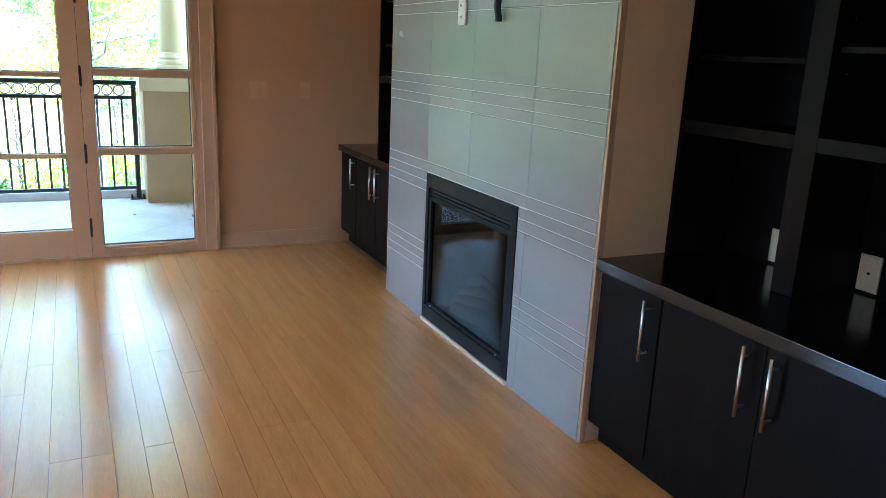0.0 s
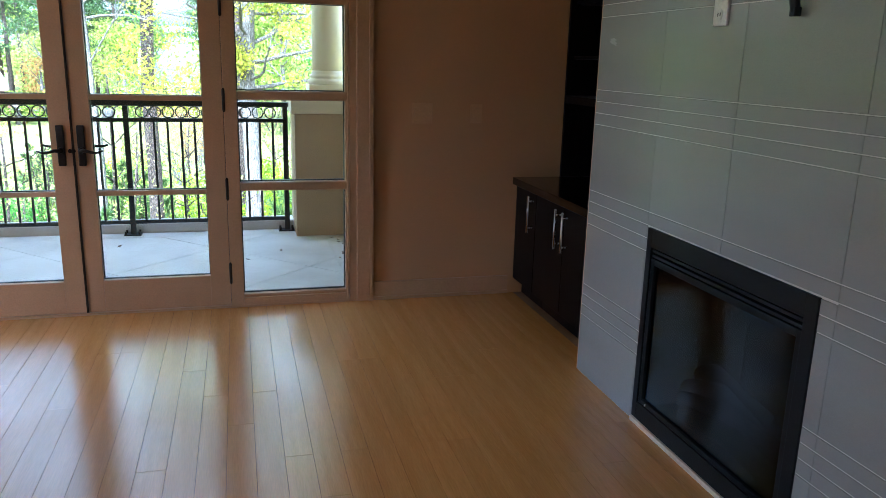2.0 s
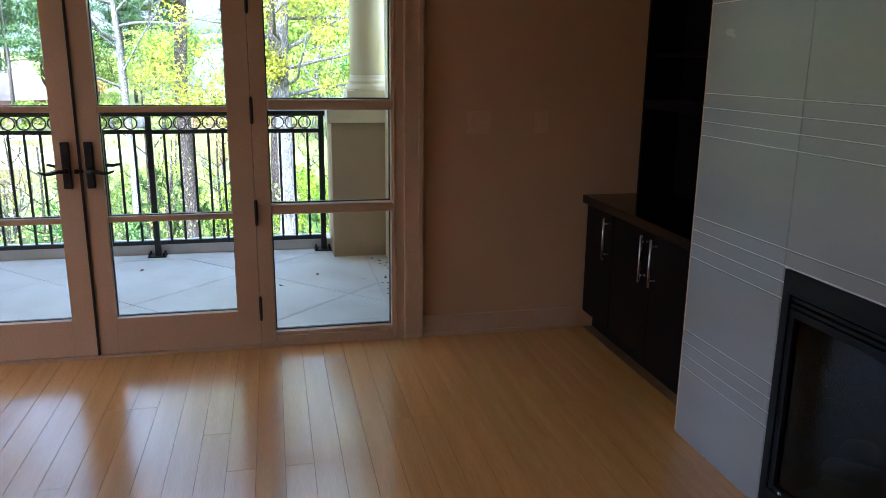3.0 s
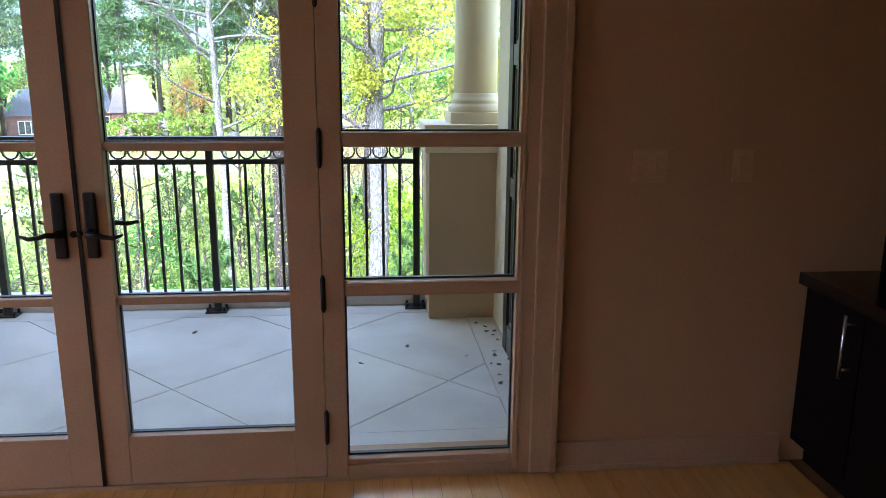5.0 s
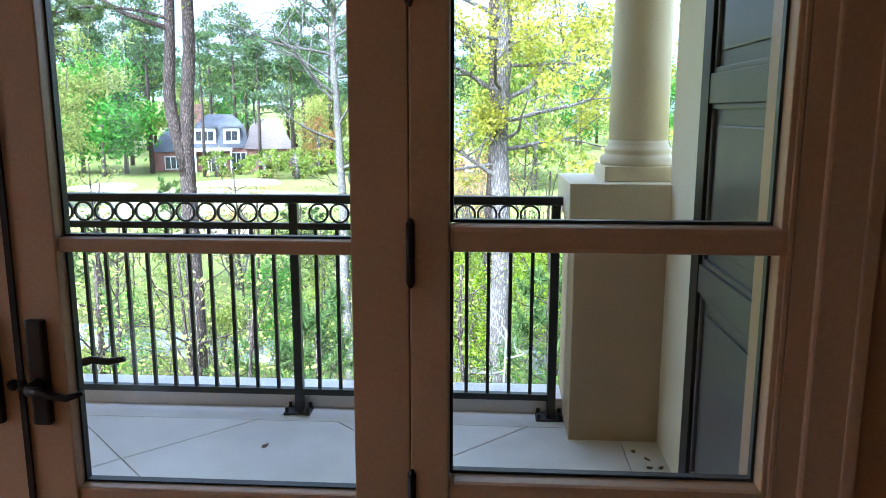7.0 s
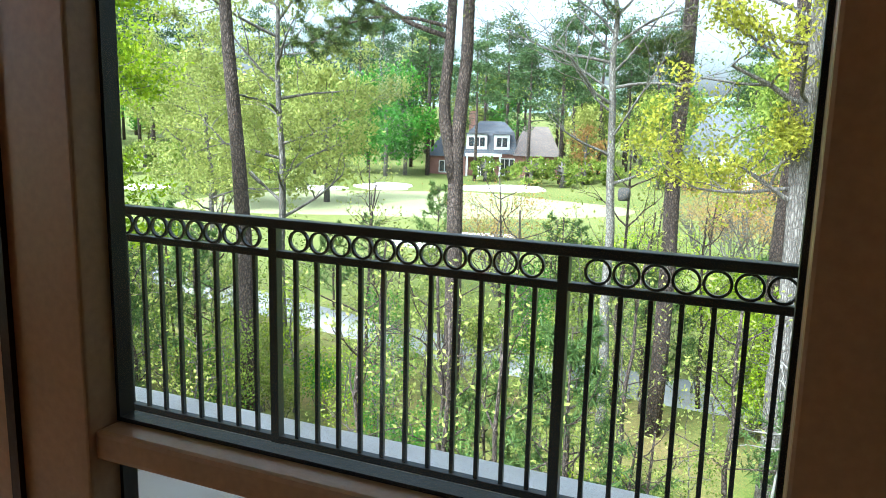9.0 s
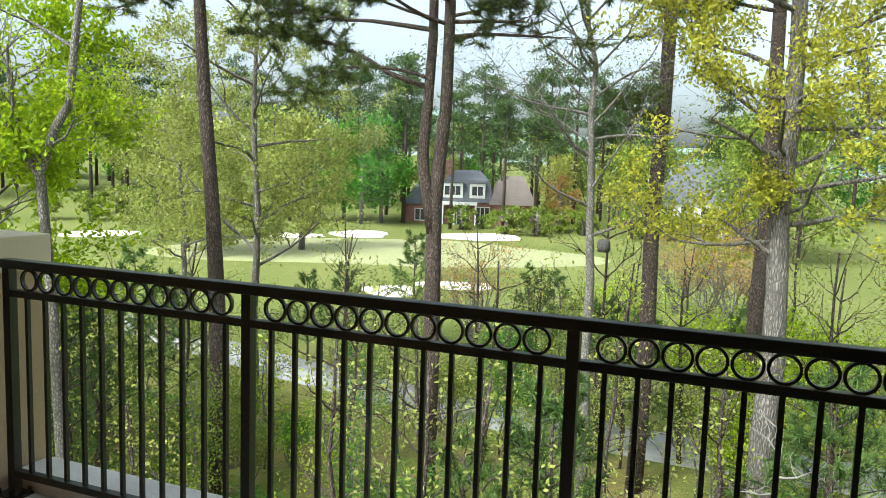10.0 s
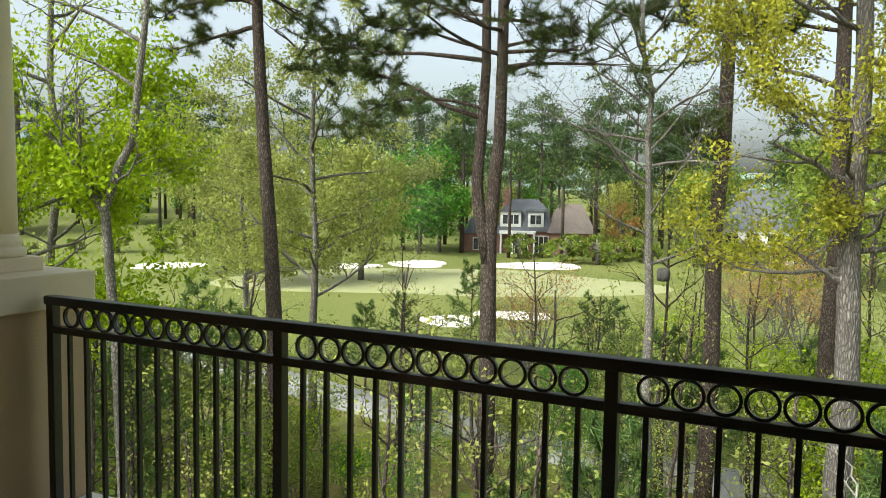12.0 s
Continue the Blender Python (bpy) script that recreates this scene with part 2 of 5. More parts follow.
def ground_mat():
    m, n, lk, b = nodes_of("ground_grass")
    pos = n.new("ShaderNodeNewGeometry").outputs["Position"]
    sep = n.new("ShaderNodeSeparateXYZ")
    lk.new(pos, sep.inputs[0])
    wob = noise_tex(n, lk, 0.12, 4, None, True)
    add = n.new("ShaderNodeMath")
    add.operation = "MULTIPLY_ADD"
    add.inputs[1].default_value = 14.0
    lk.new(wob, add.inputs[0])
    lk.new(sep.outputs["Y"], add.inputs[2])
    edge = n.new("ShaderNodeMapRange")
    edge.inputs["From Min"].default_value, edge.inputs["From Max"].default_value = 24, 38
    lk.new(add.outputs[0], edge.inputs[0])
    litter = ramp(n, lk, noise_tex(n, lk, 0.7, 6, None, True), (0.10, 0.135, 0.025), (0.19, 0.145, 0.06), 0.35, 0.68)
    litter = mixed(n, lk, litter, ramp(n, lk, noise_tex(n, lk, 9, 4, None, True), (0.6,) * 3, (1.25,) * 3), 0.8, "MULTIPLY")
    turf = ramp(n, lk, noise_tex(n, lk, 0.06, 5, None, True), (0.095, 0.118, 0.028), (0.15, 0.16, 0.05), 0.3, 0.7)
    turf = mixed(n, lk, turf, ramp(n, lk, noise_tex(n, lk, 2.5, 4, None, True), (0.85,) * 3, (1.1,) * 3), 0.7, "MULTIPLY")
    lk.new(mixed(n, lk, litter, turf, edge.outputs[0]), b.inputs["Base Color"])
    b.inputs["Roughness"].default_value = 0.95
    b.inputs["Specular IOR Level"].default_value = 0.1
    return m


GROUND = ground_mat()
PUTTING = surface("putting_green_turf", (0.22, 0.23, 0.10), (0.265, 0.27, 0.13), 0.9, 0.15, 4, 0.05)

# ---- building helpers ----
ORIGIN = {}


def thing(name, at, label, category, group="", kind=""):
    """An empty at the thing's base that its parts hang from."""
    ob = new(name)
    ob.empty_display_size = 0.1
    ob.location = at
    ORIGIN[ob.name] = Vector(at)
    return tagged(ob, label, category, group, kind)


def finish(bm, name, material, at=(0, 0, 0), smooth=False):
    bmesh.ops.recalc_face_normals(bm, faces=bm.faces)
    bmesh.ops.translate(bm, verts=bm.verts, vec=-Vector(at))
    me = bpy.data.meshes.new(name)
    bm.to_mesh(me)
    bm.free()
    me.materials.append(material)
    if smooth:
        me.polygons.foreach_set("use_smooth", [True] * len(me.polygons))
    return me


def part(name, bm, material, parent, label="", smooth=False):
    at = ORIGIN[parent.name]
    ob = new(name, finish(bm, name, material, at, smooth))
    ob.parent = parent
    ORIGIN[ob.name] = at
    return tagged(ob, label)


def whole(name, bm, material, label="", category="", group="", kind="", at=(0, 0, 0), smooth=False):
    ob = new(name, finish(bm, name, material, at, smooth))
    ob.location = at
    ORIGIN[ob.name] = Vector(at)
    return tagged(ob, label, category, group, kind)


def box(bm, x0, x1, y0, y1, z0, z1, bevel=0.0):
    got = bmesh.ops.create_cube(bm, size=1.0)["verts"]
    for v in got:
        v.co = Vector(((x0 + x1) / 2 + v.co.x * (x1 - x0), (y0 + y1) / 2 + v.co.y * (y1 - y0), (z0 + z1) / 2 + v.co.z * (z1 - z0)))
    if bevel:
        edges = {e for v in got for e in v.link_edges}
        bmesh.ops.bevel(bm, geom=list(edges), offset=bevel, segments=2, affect="EDGES", profile=0.6)
    return bm


def B(x0, x1, y0, y1, z0, z1, bevel=0.0):
    return box(bmesh.new(), x0, x1, y0, y1, z0, z1, bevel)


def tube(bm, pts, radii, seg=8, cap=True):
    """A tapered round bar along a line of points."""
    pts = [Vector(p) for p in pts]
    rings = []
    side = Vector((1, 0.13, 0.07))
    for i, p in enumerate(pts):
        d = (pts[min(i + 1, len(pts) - 1)] - pts[max(i - 1, 0)]).normalized()
        u = (side - d * side.dot(d))
        u = u.normalized() if u.length > 1e-4 else d.orthogonal().normalized()
        w = d.cross(u)
        side = u
        rings.append([bm.verts.new(p + radii[i] * (u * math.cos(a) + w * math.sin(a))) for a in (2 * math.pi * k / seg for k in range(seg))])
    for a, b in zip(rings, rings[1:]):
        for k in range(seg):
            bm.faces.new((a[k], a[(k + 1) % seg], b[(k + 1) % seg], b[k]))
    if cap:
        bm.faces.new(rings[0][::-1])
        bm.faces.new(rings[-1])
    return bm


def T(pts, radii, seg=8):
    return tube(bmesh.new(), pts, radii if isinstance(radii, (list, tuple)) else [radii] * len(pts), seg)


def lathe(bm, cx, cy, profile, seg=40):
    rings = [[bm.verts.new((cx + r * math.cos(2 * math.pi * k / seg), cy + r * math.sin(2 * math.pi * k / seg), z)) for k in range(seg)] for r, z in profile]
    for a, b in zip(rings, rings[1:]):
        for k in range(seg):
            bm.faces.new((a[k], a[(k + 1) % seg], b[(k + 1) % seg], b[k]))
    bm.faces.new(rings[0][::-1])
    bm.faces.new(rings[-1])
    return bm


def ring(bm, cx, y, cz, r, thick, depth, seg=28):
    """A flat-section ring standing in the plane of the railing."""
    loops = []
    for k in range(seg):
        a = 2 * math.pi * k / seg
        c, s = math.cos(a), math.sin(a)
        loops.append([bm.verts.new((cx + q * c, yy, cz + q * s)) for q, yy in ((r, y - depth), (r, y + depth), (r - thick, y + depth), (r - thick, y - depth))])
    for k in range(seg):
        a, b = loops[k], loops[(k + 1) % seg]
        for j in range(4):
            bm.faces.new((a[j], a[(j + 1) % 4], b[(j + 1) % 4], b[j]))
    return bm


# ---- the room's shell ----
WALL_Y, RIGHT_X = 0.015, 1.56
DOOR_L, DOOR_R, DOOR_H = -2.36, 0.02, 2.46
bm = bmesh.new()
box(bm, ROOM_L - 0.2, DOOR_L, WALL_Y, 0.28, -0.02, CEIL)
box(bm, DOOR_R, RIGHT_X + 0.2, WALL_Y, 0.28, -0.02, CEIL)
box(bm, DOOR_L, DOOR_R, WALL_Y, 0.28, DOOR_H, CEIL)
whole("wall_north", bm, PAINT, "beige painted wall round the glazed doors", "wall", kind="structure")
whole("wall_east", B(RIGHT_X, RIGHT_X + 0.2, ROOM_B, WALL_Y, -0.02, CEIL), PAINT, "beige painted wall behind the built-ins", "wall", kind="structure")
whole("wall_south", B(ROOM_L - 0.2, RIGHT_X + 0.2, ROOM_B - 0.2, ROOM_B, -0.02, CEIL), PAINT, "plain beige painted wall", "wall", kind="structure")
bm = bmesh.new()
box(bm, ROOM_L - 0.2, ROOM_L, ROOM_B, -7.3, -0.02, CEIL)
box(bm, ROOM_L - 0.2, ROOM_L, -6.4, -2.25, -0.02, CEIL)
box(bm, ROOM_L - 0.2, ROOM_L, -7.3, -6.4, -0.02, 0.7)
box(bm, ROOM_L - 0.2, ROOM_L, -7.3, -6.4, 2.4, CEIL)
box(bm, ROOM_L - 0.2, ROOM_L, -0.45, WALL_Y, -0.02, CEIL)
box(bm, ROOM_L - 0.2, ROOM_L, -2.25, -0.45, -0.02, 0.7)
box(bm, ROOM_L - 0.2, ROOM_L, -2.25, -0.45, 2.4, CEIL)
whole("wall_west", bm, PAINT, "plain beige painted wall with two window openings", "wall", kind="structure")
whole("ceiling", B(ROOM_L - 0.2, RIGHT_X + 0.2, ROOM_B - 0.2, 0.28, CEIL, CEIL + 0.15), CEILING, "flat white painted ceiling", "ceiling", kind="structure")
floor = whole("floor", B(ROOM_L, RIGHT_X, ROOM_B, WALL_Y, -0.05, -0.006), SUBFLOOR, "glossy light bamboo plank floor", "floor", kind="structure")

bm = bmesh.new()
box(bm, 0.1205, 1.0, -0.003, WALL_Y, 0.0, 0.115, 0.004)
box(bm, 0.1205, 1.0, -0.015, -0.003, 0.0, 0.022, 0.004)
whole("baseboard", bm, TRIM, "cream painted baseboard with shoe moulding", "baseboard", kind="structure")
bm = bmesh.new()
box(bm, 0.02, 0.114, -0.012, WALL_Y, 0.0, DOOR_H + 0.09, 0.006)
box(bm, 0.092, 0.120, -0.020, -0.012, 0.0, DOOR_H + 0.09, 0.004)
box(bm, DOOR_L - 0.092, DOOR_L, -0.012, WALL_Y, 0.0, DOOR_H + 0.09, 0.006)
box(bm, DOOR_L - 0.092, 0.114, -0.014, WALL_Y, DOOR_H, DOOR_H + 0.09, 0.006)
whole("trim", bm, TRIM, "cream painted casing round the glazed doors", "trim", kind="structure")

# ---- glazed doors and sidelight ----
BARS = (0.694, 1.215, 1.76)
SIDE_BARS = (0.722, 1.238, 1.768)
bm = bmesh.new()
box(bm, DOOR_L, DOOR_L + 0.04, 0.0, 0.2, 0.0, DOOR_H)
box(bm, DOOR_L, DOOR_R, 0.0, 0.2, DOOR_H - 0.035, DOOR_H)
box(bm, DOOR_L, DOOR_R, 0.002, 0.24, -0.02, 0.012)
box(bm, -0.0215, 0.02, 0.0, 0.2, 0.0, DOOR_H)
whole("door_frame", bm, TRIM, "cream painted door frame with low threshold", "door frame", kind="structure")


def pane_set(parent, x0, x1, z0, z1, half, y, bars=BARS):
    cuts = [z0, *bars, z1]
    for i in range(4):
        a = cuts[i] + (half if i else 0)
        b = cuts[i + 1] - (half if i < 3 else 0)
        p = part("pane", B(x0 - 0.004, x1 + 0.004, y, y + 0.006, a - 0.004, b + 0.004), GLASS, parent, "clear glass pane")
        p.visible_shadow = False


def stop_beads(parent, x0, x1, z0, z1, half, y, w=0.004, bars=BARS):
    """Dark glazing line and small bead round each pane."""
    cuts = [z0, *bars, z1]
    bm = bmesh.new()
    for i in range(4):
        a = cuts[i] + (half if i else 0)
        b = cuts[i + 1] - (half if i < 3 else 0)
        for q in ((x0, x0 + w, a, b), (x1 - w, x1, a, b), (x0 + w, x1 - w, a, a + w), (x0 + w, x1 - w, b - w, b)):
            box(bm, q[0], q[1], y + 0.008, y + 0.026, q[2], q[3])
    part("glazing_bead", bm, BLACKMETAL, parent, "dark outer glazing bead")


def lever_set(parent, x, side):
    """Long backplate with a curved lever, both faces of the door."""
    h = part("door_handle", B(x - 0.019, x + 0.019, -0.011, 0.011, 0.85, 1.068, 0.006), BRONZE, parent, "dark bronze backplate with lever")
    part("rose", T([(x, -0.008, 0.935), (x, -0.042, 0.935)], [0.017, 0.012], 16), BRONZE, h, "", True)
    pts = [(x, -0.045, 0.935), (x + side * 0.025, -0.05, 0.937), (x + side * 0.05, -0.05, 0.929), (x + side * 0.08, -0.05, 0.925), (x + side * 0.112, -0.048, 0.936)]
    part("lever", T(pts, [0.010, 0.009, 0.008, 0.007, 0.005], 10), BRONZE, h, "", True)
    pts = [(x, 0.06, 0.935), (x, 0.115, 0.935), (x + side * 0.04, 0.12, 0.945), (x + side * 0.08, 0.12, 0.942), (x + side * 0.115, 0.118, 0.95)]
    part("outer_lever", T(pts, [0.011, 0.010, 0.009, 0.008, 0.006], 10), BRONZE, h, "", True)
    part("deadbolt", T([(x - side * 0.042, -0.004, 0.93), (x - side * 0.042, 0.012, 0.93)], 0.011, 14), BRONZE, h, "", True)


def glazed_door(name, x0, x1, p0, p1, handle_x, side, hinge_x):
    d = thing(name, ((x0 + x1) / 2, 0.02, 0), "cream painted glazed door with four panes, shut", "door", kind="structure")
    y0, y1, top = 0.004, 0.052, 2.415
    part("stile", B(x0 + 0.002, p0, y0, y1, 0.016, top, 0.003), TRIM, d)
    part("stile", B(p1, x1 - 0.002, y0, y1, 0.016, top, 0.003), TRIM, d)
    part("rail", B(p0, p1, y0 + 0.0005, y1, 0.016, 0.2, 0.003), TRIM, d)
    part("rail", B(p0, p1, y0 + 0.0005, y1, 2.31, top, 0.003), TRIM, d)
    for z in BARS:
        part("glazing_bar", B(p0, p1, y0 + 0.006, y1 - 0.004, z - 0.014, z + 0.014, 0.005), TRIM, d)
    pane_set(d, p0, p1, 0.2, 2.31, 0.014, 0.03)
    stop_beads(d, p0, p1, 0.2, 2.31, 0.014, 0.03)
    lever_set(d, handle_x, side)
    for z in (0.212, 0.71, 1.21, 1.72, 2.2):
        h = part("hinge", T([(hinge_x, -0.004, z - 0.058), (hinge_x, -0.004, z + 0.058)], 0.0085, 12), BRONZE, d, "dark bronze butt hinge", True)
        part("finial", T([(hinge_x, -0.004, z - 0.066), (hinge_x, -0.004, z - 0.058)], [0.004, 0.007], 10), BRONZE, h)
        part("finial", T([(hinge_x, -0.004, z + 0.058), (hinge_x, -0.004, z + 0.066)], [0.007, 0.004], 10), BRONZE, h)
    return d


glazed_door("door_1", -2.30, -1.508, -2.178, -1.618, -1.567, -1, -2.302)
glazed_door("door_2", -1.508, -0.724, -1.414, -0.836, -1.466, 1, -0.722)
bm = B(-1.514, -1.502, -0.002, 0.004, 0.016, 2.415)
box(bm, -0.732, -0.716, 0.052, 0.07, 0.012, 2.42)
box(bm, -1.53, -1.49, 0.053, 0.065, 0.016, 2.415)
whole("door_joint", bm, BRONZE, "dark weather strip between the doors", "weather strip", kind="structure")

win = thing("window_1", (-0.35, 0.02, 0), "cream sidelight window with four panes", "window", kind="structure")
part("window_frame", B(-0.7235, -0.65, -0.002, 0.075, 0.012, 2.42, 0.004), TRIM, win)
part("window_frame", B(-0.045, -0.024, 0.006, 0.075, 0.012, 2.42, 0.003), TRIM, win)
part("window_frame", B(-0.034, -0.0225, 0.002, 0.05, 0.075, 2.35, 0.003), TRIM, win)
part("window_sill", B(-0.65, -0.045, 0.0, 0.075, 0.012, 0.055, 0.004), TRIM, win)
part("window_sill", B(-0.65, -0.045, 0.012, 0.07, 0.055, 0.075, 0.004), TRIM, win)
part("window_frame", B(-0.65, -0.045, 0.0, 0.075, 2.34, 2.42, 0.004), TRIM, win)
for z in SIDE_BARS:
    part("glazing_bar", B(-0.65, -0.03, 0.002, 0.06, z - 0.027, z + 0.024, 0.011), TRIM, win)
pane_set(win, -0.65, -0.045, 0.075, 2.34, 0.024, 0.04, SIDE_BARS)
stop_beads(win, -0.65, -0.045, 0.075, 2.34, 0.024, 0.04, 0.006, SIDE_BARS)

# windows across the room, out of view but lighting it


def plain_window(name, y0, w):
    w2 = thing(name, (ROOM_L, y0 + w / 2, 0.7), "white framed window in the plain wall", "window", kind="structure")
    for a, b, c, d in ((0, 0.06, 0.7, 2.4), (w - 0.06, w, 0.7, 2.4), (0.06, w - 0.06, 0.7, 0.76), (0.06, w - 0.06, 2.34, 2.4), (w / 2 - 0.02, w / 2 + 0.02, 0.76, 2.34)):
        part("window_frame", B(ROOM_L - 0.12, ROOM_L - 0.06, y0 + a, y0 + b, c, d, 0.004), TRIM, w2)


plain_window("window_2", -2.25, 1.8)
plain_window("window_3", -7.3, 0.9)

# ---- switches and outlets ----


def wall_plate(x0, x1, z0, z1, rockers):
    s = thing("light_switch", ((x0 + x1) / 2, 0.012, z0), "beige switch plate with rockers on the wall", "light switch", "switches by the doors")
    part("plate", B(x0, x1, 0.008, WALL_Y - 0.0005, z0, z1, 0.003), PLATE, s)
    w = (x1 - x0) / rockers
    for i in range(rockers):
        c = x0 + w * (i + 0.5)
        part("rocker", B(c - 0.016, c + 0.016, 0.0035, 0.009, z0 + 0.026, z1 - 0.026, 0.002), PLATE, s)


wall_plate(0.352, 0.478, 1.085, 1.205, 2)
wall_plate(0.715, 0.79, 1.088, 1.203, 1)

# ---- fireplace ----
FX, CH0, CH1 = 0.915, -3.31, -1.27
FY0, FY1, FZ0, FZ1 = -2.762, -1.816, 0.022, 0.832
bm = bmesh.new()
box(bm, FX + 0.0025, RIGHT_X, CH0, FY0, 0.0, CEIL)
box(bm, FX + 0.0025, RIGHT_X, FY1, CH1, 0.0, CEIL)
box(bm, FX + 0.0025, RIGHT_X, FY0, FY1, FZ1, CEIL)
chimney = whole("chimney_breast", bm, GROUT, "grey tiled chimney breast round a fireplace", "chimney breast", kind="structure")
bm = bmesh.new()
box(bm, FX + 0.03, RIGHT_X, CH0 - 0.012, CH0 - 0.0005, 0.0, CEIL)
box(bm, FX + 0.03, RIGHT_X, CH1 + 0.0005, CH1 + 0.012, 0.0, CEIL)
whole("chimney_side", bm, TANPAINT, "tan painted side of the chimney breast, lightened as if lit from behind", "wall", kind="structure")
bm = bmesh.new()
box(bm, FX + 0.003, FX + 0.03, CH0 - 0.014, CH0 - 0.0005, 0.0, CEIL, 0.003)
box(bm, FX + 0.003, FX + 0.03, CH1 + 0.0005, CH1 + 0.014, 0.0, CEIL, 0.003)
whole("edge_trim", bm, WOODTRIM, "thin wooden edge strip beside the tiles", "trim", kind="structure")
hearth = whole("hearth_strip", B(FX - 0.012, FX + 0.1, FY0, FY1, 0.0, 0.02, 0.003), HEARTH, "pale strip under the fireplace", "trim", kind="structure")

fire = thing("fireplace", (FX, (FY0 + FY1) / 2, FZ0), "black steel gas fireplace insert behind dark glass", "fireplace")
w = 0.052
part("surround", B(FX - 0.004, FX + 0.02, FY0 + 0.002, FY0 + w, FZ0 + 0.0, FZ1 - 0.002, 0.002), FIREMETAL, fire)
part("surround", B(FX - 0.004, FX + 0.02, FY1 - 0.036, FY1 - 0.002, FZ0, FZ1 - 0.002, 0.002), FIREMETAL, fire)
part("surround", B(FX - 0.004, FX + 0.02, FY0 + w, FY1 - 0.036, FZ1 - 0.075, FZ1 - 0.002, 0.002), FIREMETAL, fire)
part("surround", B(FX - 0.004, FX + 0.02, FY0 + w, FY1 - 0.036, FZ0, FZ0 + 0.075, 0.002), FIREMETAL, fire)
a, b, c, d = FY0 + w, FY1 - 0.036, FZ0 + 0.075, FZ1 - 0.075
for z in (d - 0.014, d - 0.034):
    part("louvre", B(FX + 0.005, FX + 0.035, a, b, z - 0.006, z + 0.006, 0.003), FIREMETAL, fire)
d -= 0.044
door = part("fire_door", B(FX + 0.002, FX + 0.024, a, a + 0.026, c, d, 0.003), FIREMETAL, fire, "black steel glass door frame")
part("frame_side", B(FX + 0.002, FX + 0.024, b - 0.026, b, c, d, 0.003), FIREMETAL, door)
part("frame_top", B(FX + 0.002, FX + 0.024, a + 0.026, b - 0.026, d - 0.026, d, 0.003), FIREMETAL, door)
part("frame_bottom", B(FX + 0.002, FX + 0.024, a + 0.026, b - 0.026, c, c + 0.02, 0.003), FIREMETAL, door)
part("glass", B(FX + 0.014, FX + 0.018, a + 0.026, b - 0.026, c + 0.02, d - 0.026), FIREGLASS, door, "dark reflecting glass")
for yy in (a + 0.06, b - 0.06):
    part("latch", B(FX - 0.001, FX + 0.004, yy - 0.006, yy + 0.006, c + 0.004, c + 0.012), STEEL, door)
bm = bmesh.new()
box(bm, FX + 0.03, 1.42, FY0 + 0.02, FY0 + 0.04, FZ0 + 0.01, FZ1 - 0.02)
box(bm, FX + 0.03, 1.42, FY1 - 0.04, FY1 - 0.02, FZ0 + 0.01, FZ1 - 0.02)
box(bm, 1.40, 1.42, FY0 + 0.04, FY1 - 0.04, FZ0 + 0.01, FZ1 - 0.02)
box(bm, FX + 0.03, 1.40, FY0 + 0.04, FY1 - 0.04, FZ0 + 0.01, FZ0 + 0.05)
box(bm, FX + 0.03, 1.40, FY0 + 0.04, FY1 - 0.04, FZ1 - 0.05, FZ1 - 0.02)
part("firebox", bm, FIREBRICK, fire, "sooty dark firebox lining")
rl = random.Random(4)
for k in range(4):
    y0 = -2.6 + k * 0.12
    pts = [(1.02 + 0.07 * k, y0, 0.12 + 0.04 * (k % 2)), (1.05 + 0.05 * k, y0 + 0.3, 0.14 + 0.03 * k), (1.0 + 0.07 * k, y0 + 0.55, 0.13)]
    part("log", T(pts, [0.04, 0.045, 0.035], 10), FIREBRICK, fire, "dark ceramic log", True)

# outlet and dangling cable above the fireplace
o = thing("outlet", (FX, -2.155, 1.585), "white outlet plate on the grey tiles", "outlet")
part("plate", B(FX - 0.012, FX - 0.001, -2.193, -2.118, 1.586, 1.712, 0.004), WHITEPLASTIC, o)
for z in (1.622, 1.676):
    s = part("socket", T([(FX - 0.015, -2.155, z), (FX - 0.010, -2.155, z)], 0.017, 18), WHITEPLASTIC, o)
    for q in (-0.006, 0.006):
        part("slot", B(FX - 0.0165, FX - 0.0148, -2.157 + q, -2.154 + q, z - 0.006, z + 0.006), BLACKCABLE, s)
cb = thing("cable", (FX, -2.52, 1.6), "black cable bundle hanging from the tiles", "cable")
part("sheath", T([(FX + 0.004, -2.515, 1.78), (FX - 0.02, -2.517, 1.72), (FX - 0.028, -2.522, 1.66), (FX - 0.02, -2.53, 1.60)], [0.018, 0.017, 0.016, 0.013], 12), BLACKCABLE, cb, "", True)
part("connector", B(FX - 0.034, FX - 0.010, -2.541, -2.518, 1.598, 1.625, 0.003), BLACKCABLE, cb)
part("hole", T([(FX - 0.004, -2.515, 1.79), (FX - 0.001, -2.515, 1.79)], 0.03, 20), BLACKCABLE, cb)

# ---- built-in cabinets and bookcases ----


def bar_handle(parent, x, y, z0, z1):
    h = part("handle", T([(x - 0.034, y, z0), (x - 0.034, y, z1)], 0.006, 12), STEEL, parent, "brushed steel bar handle", True)
    for z in (z0 + 0.03, z1 - 0.03):
        part("standoff", T([(x - 0.034, y, z), (x + 0.001, y, z)], 0.0045, 10), STEEL, h, "", True)


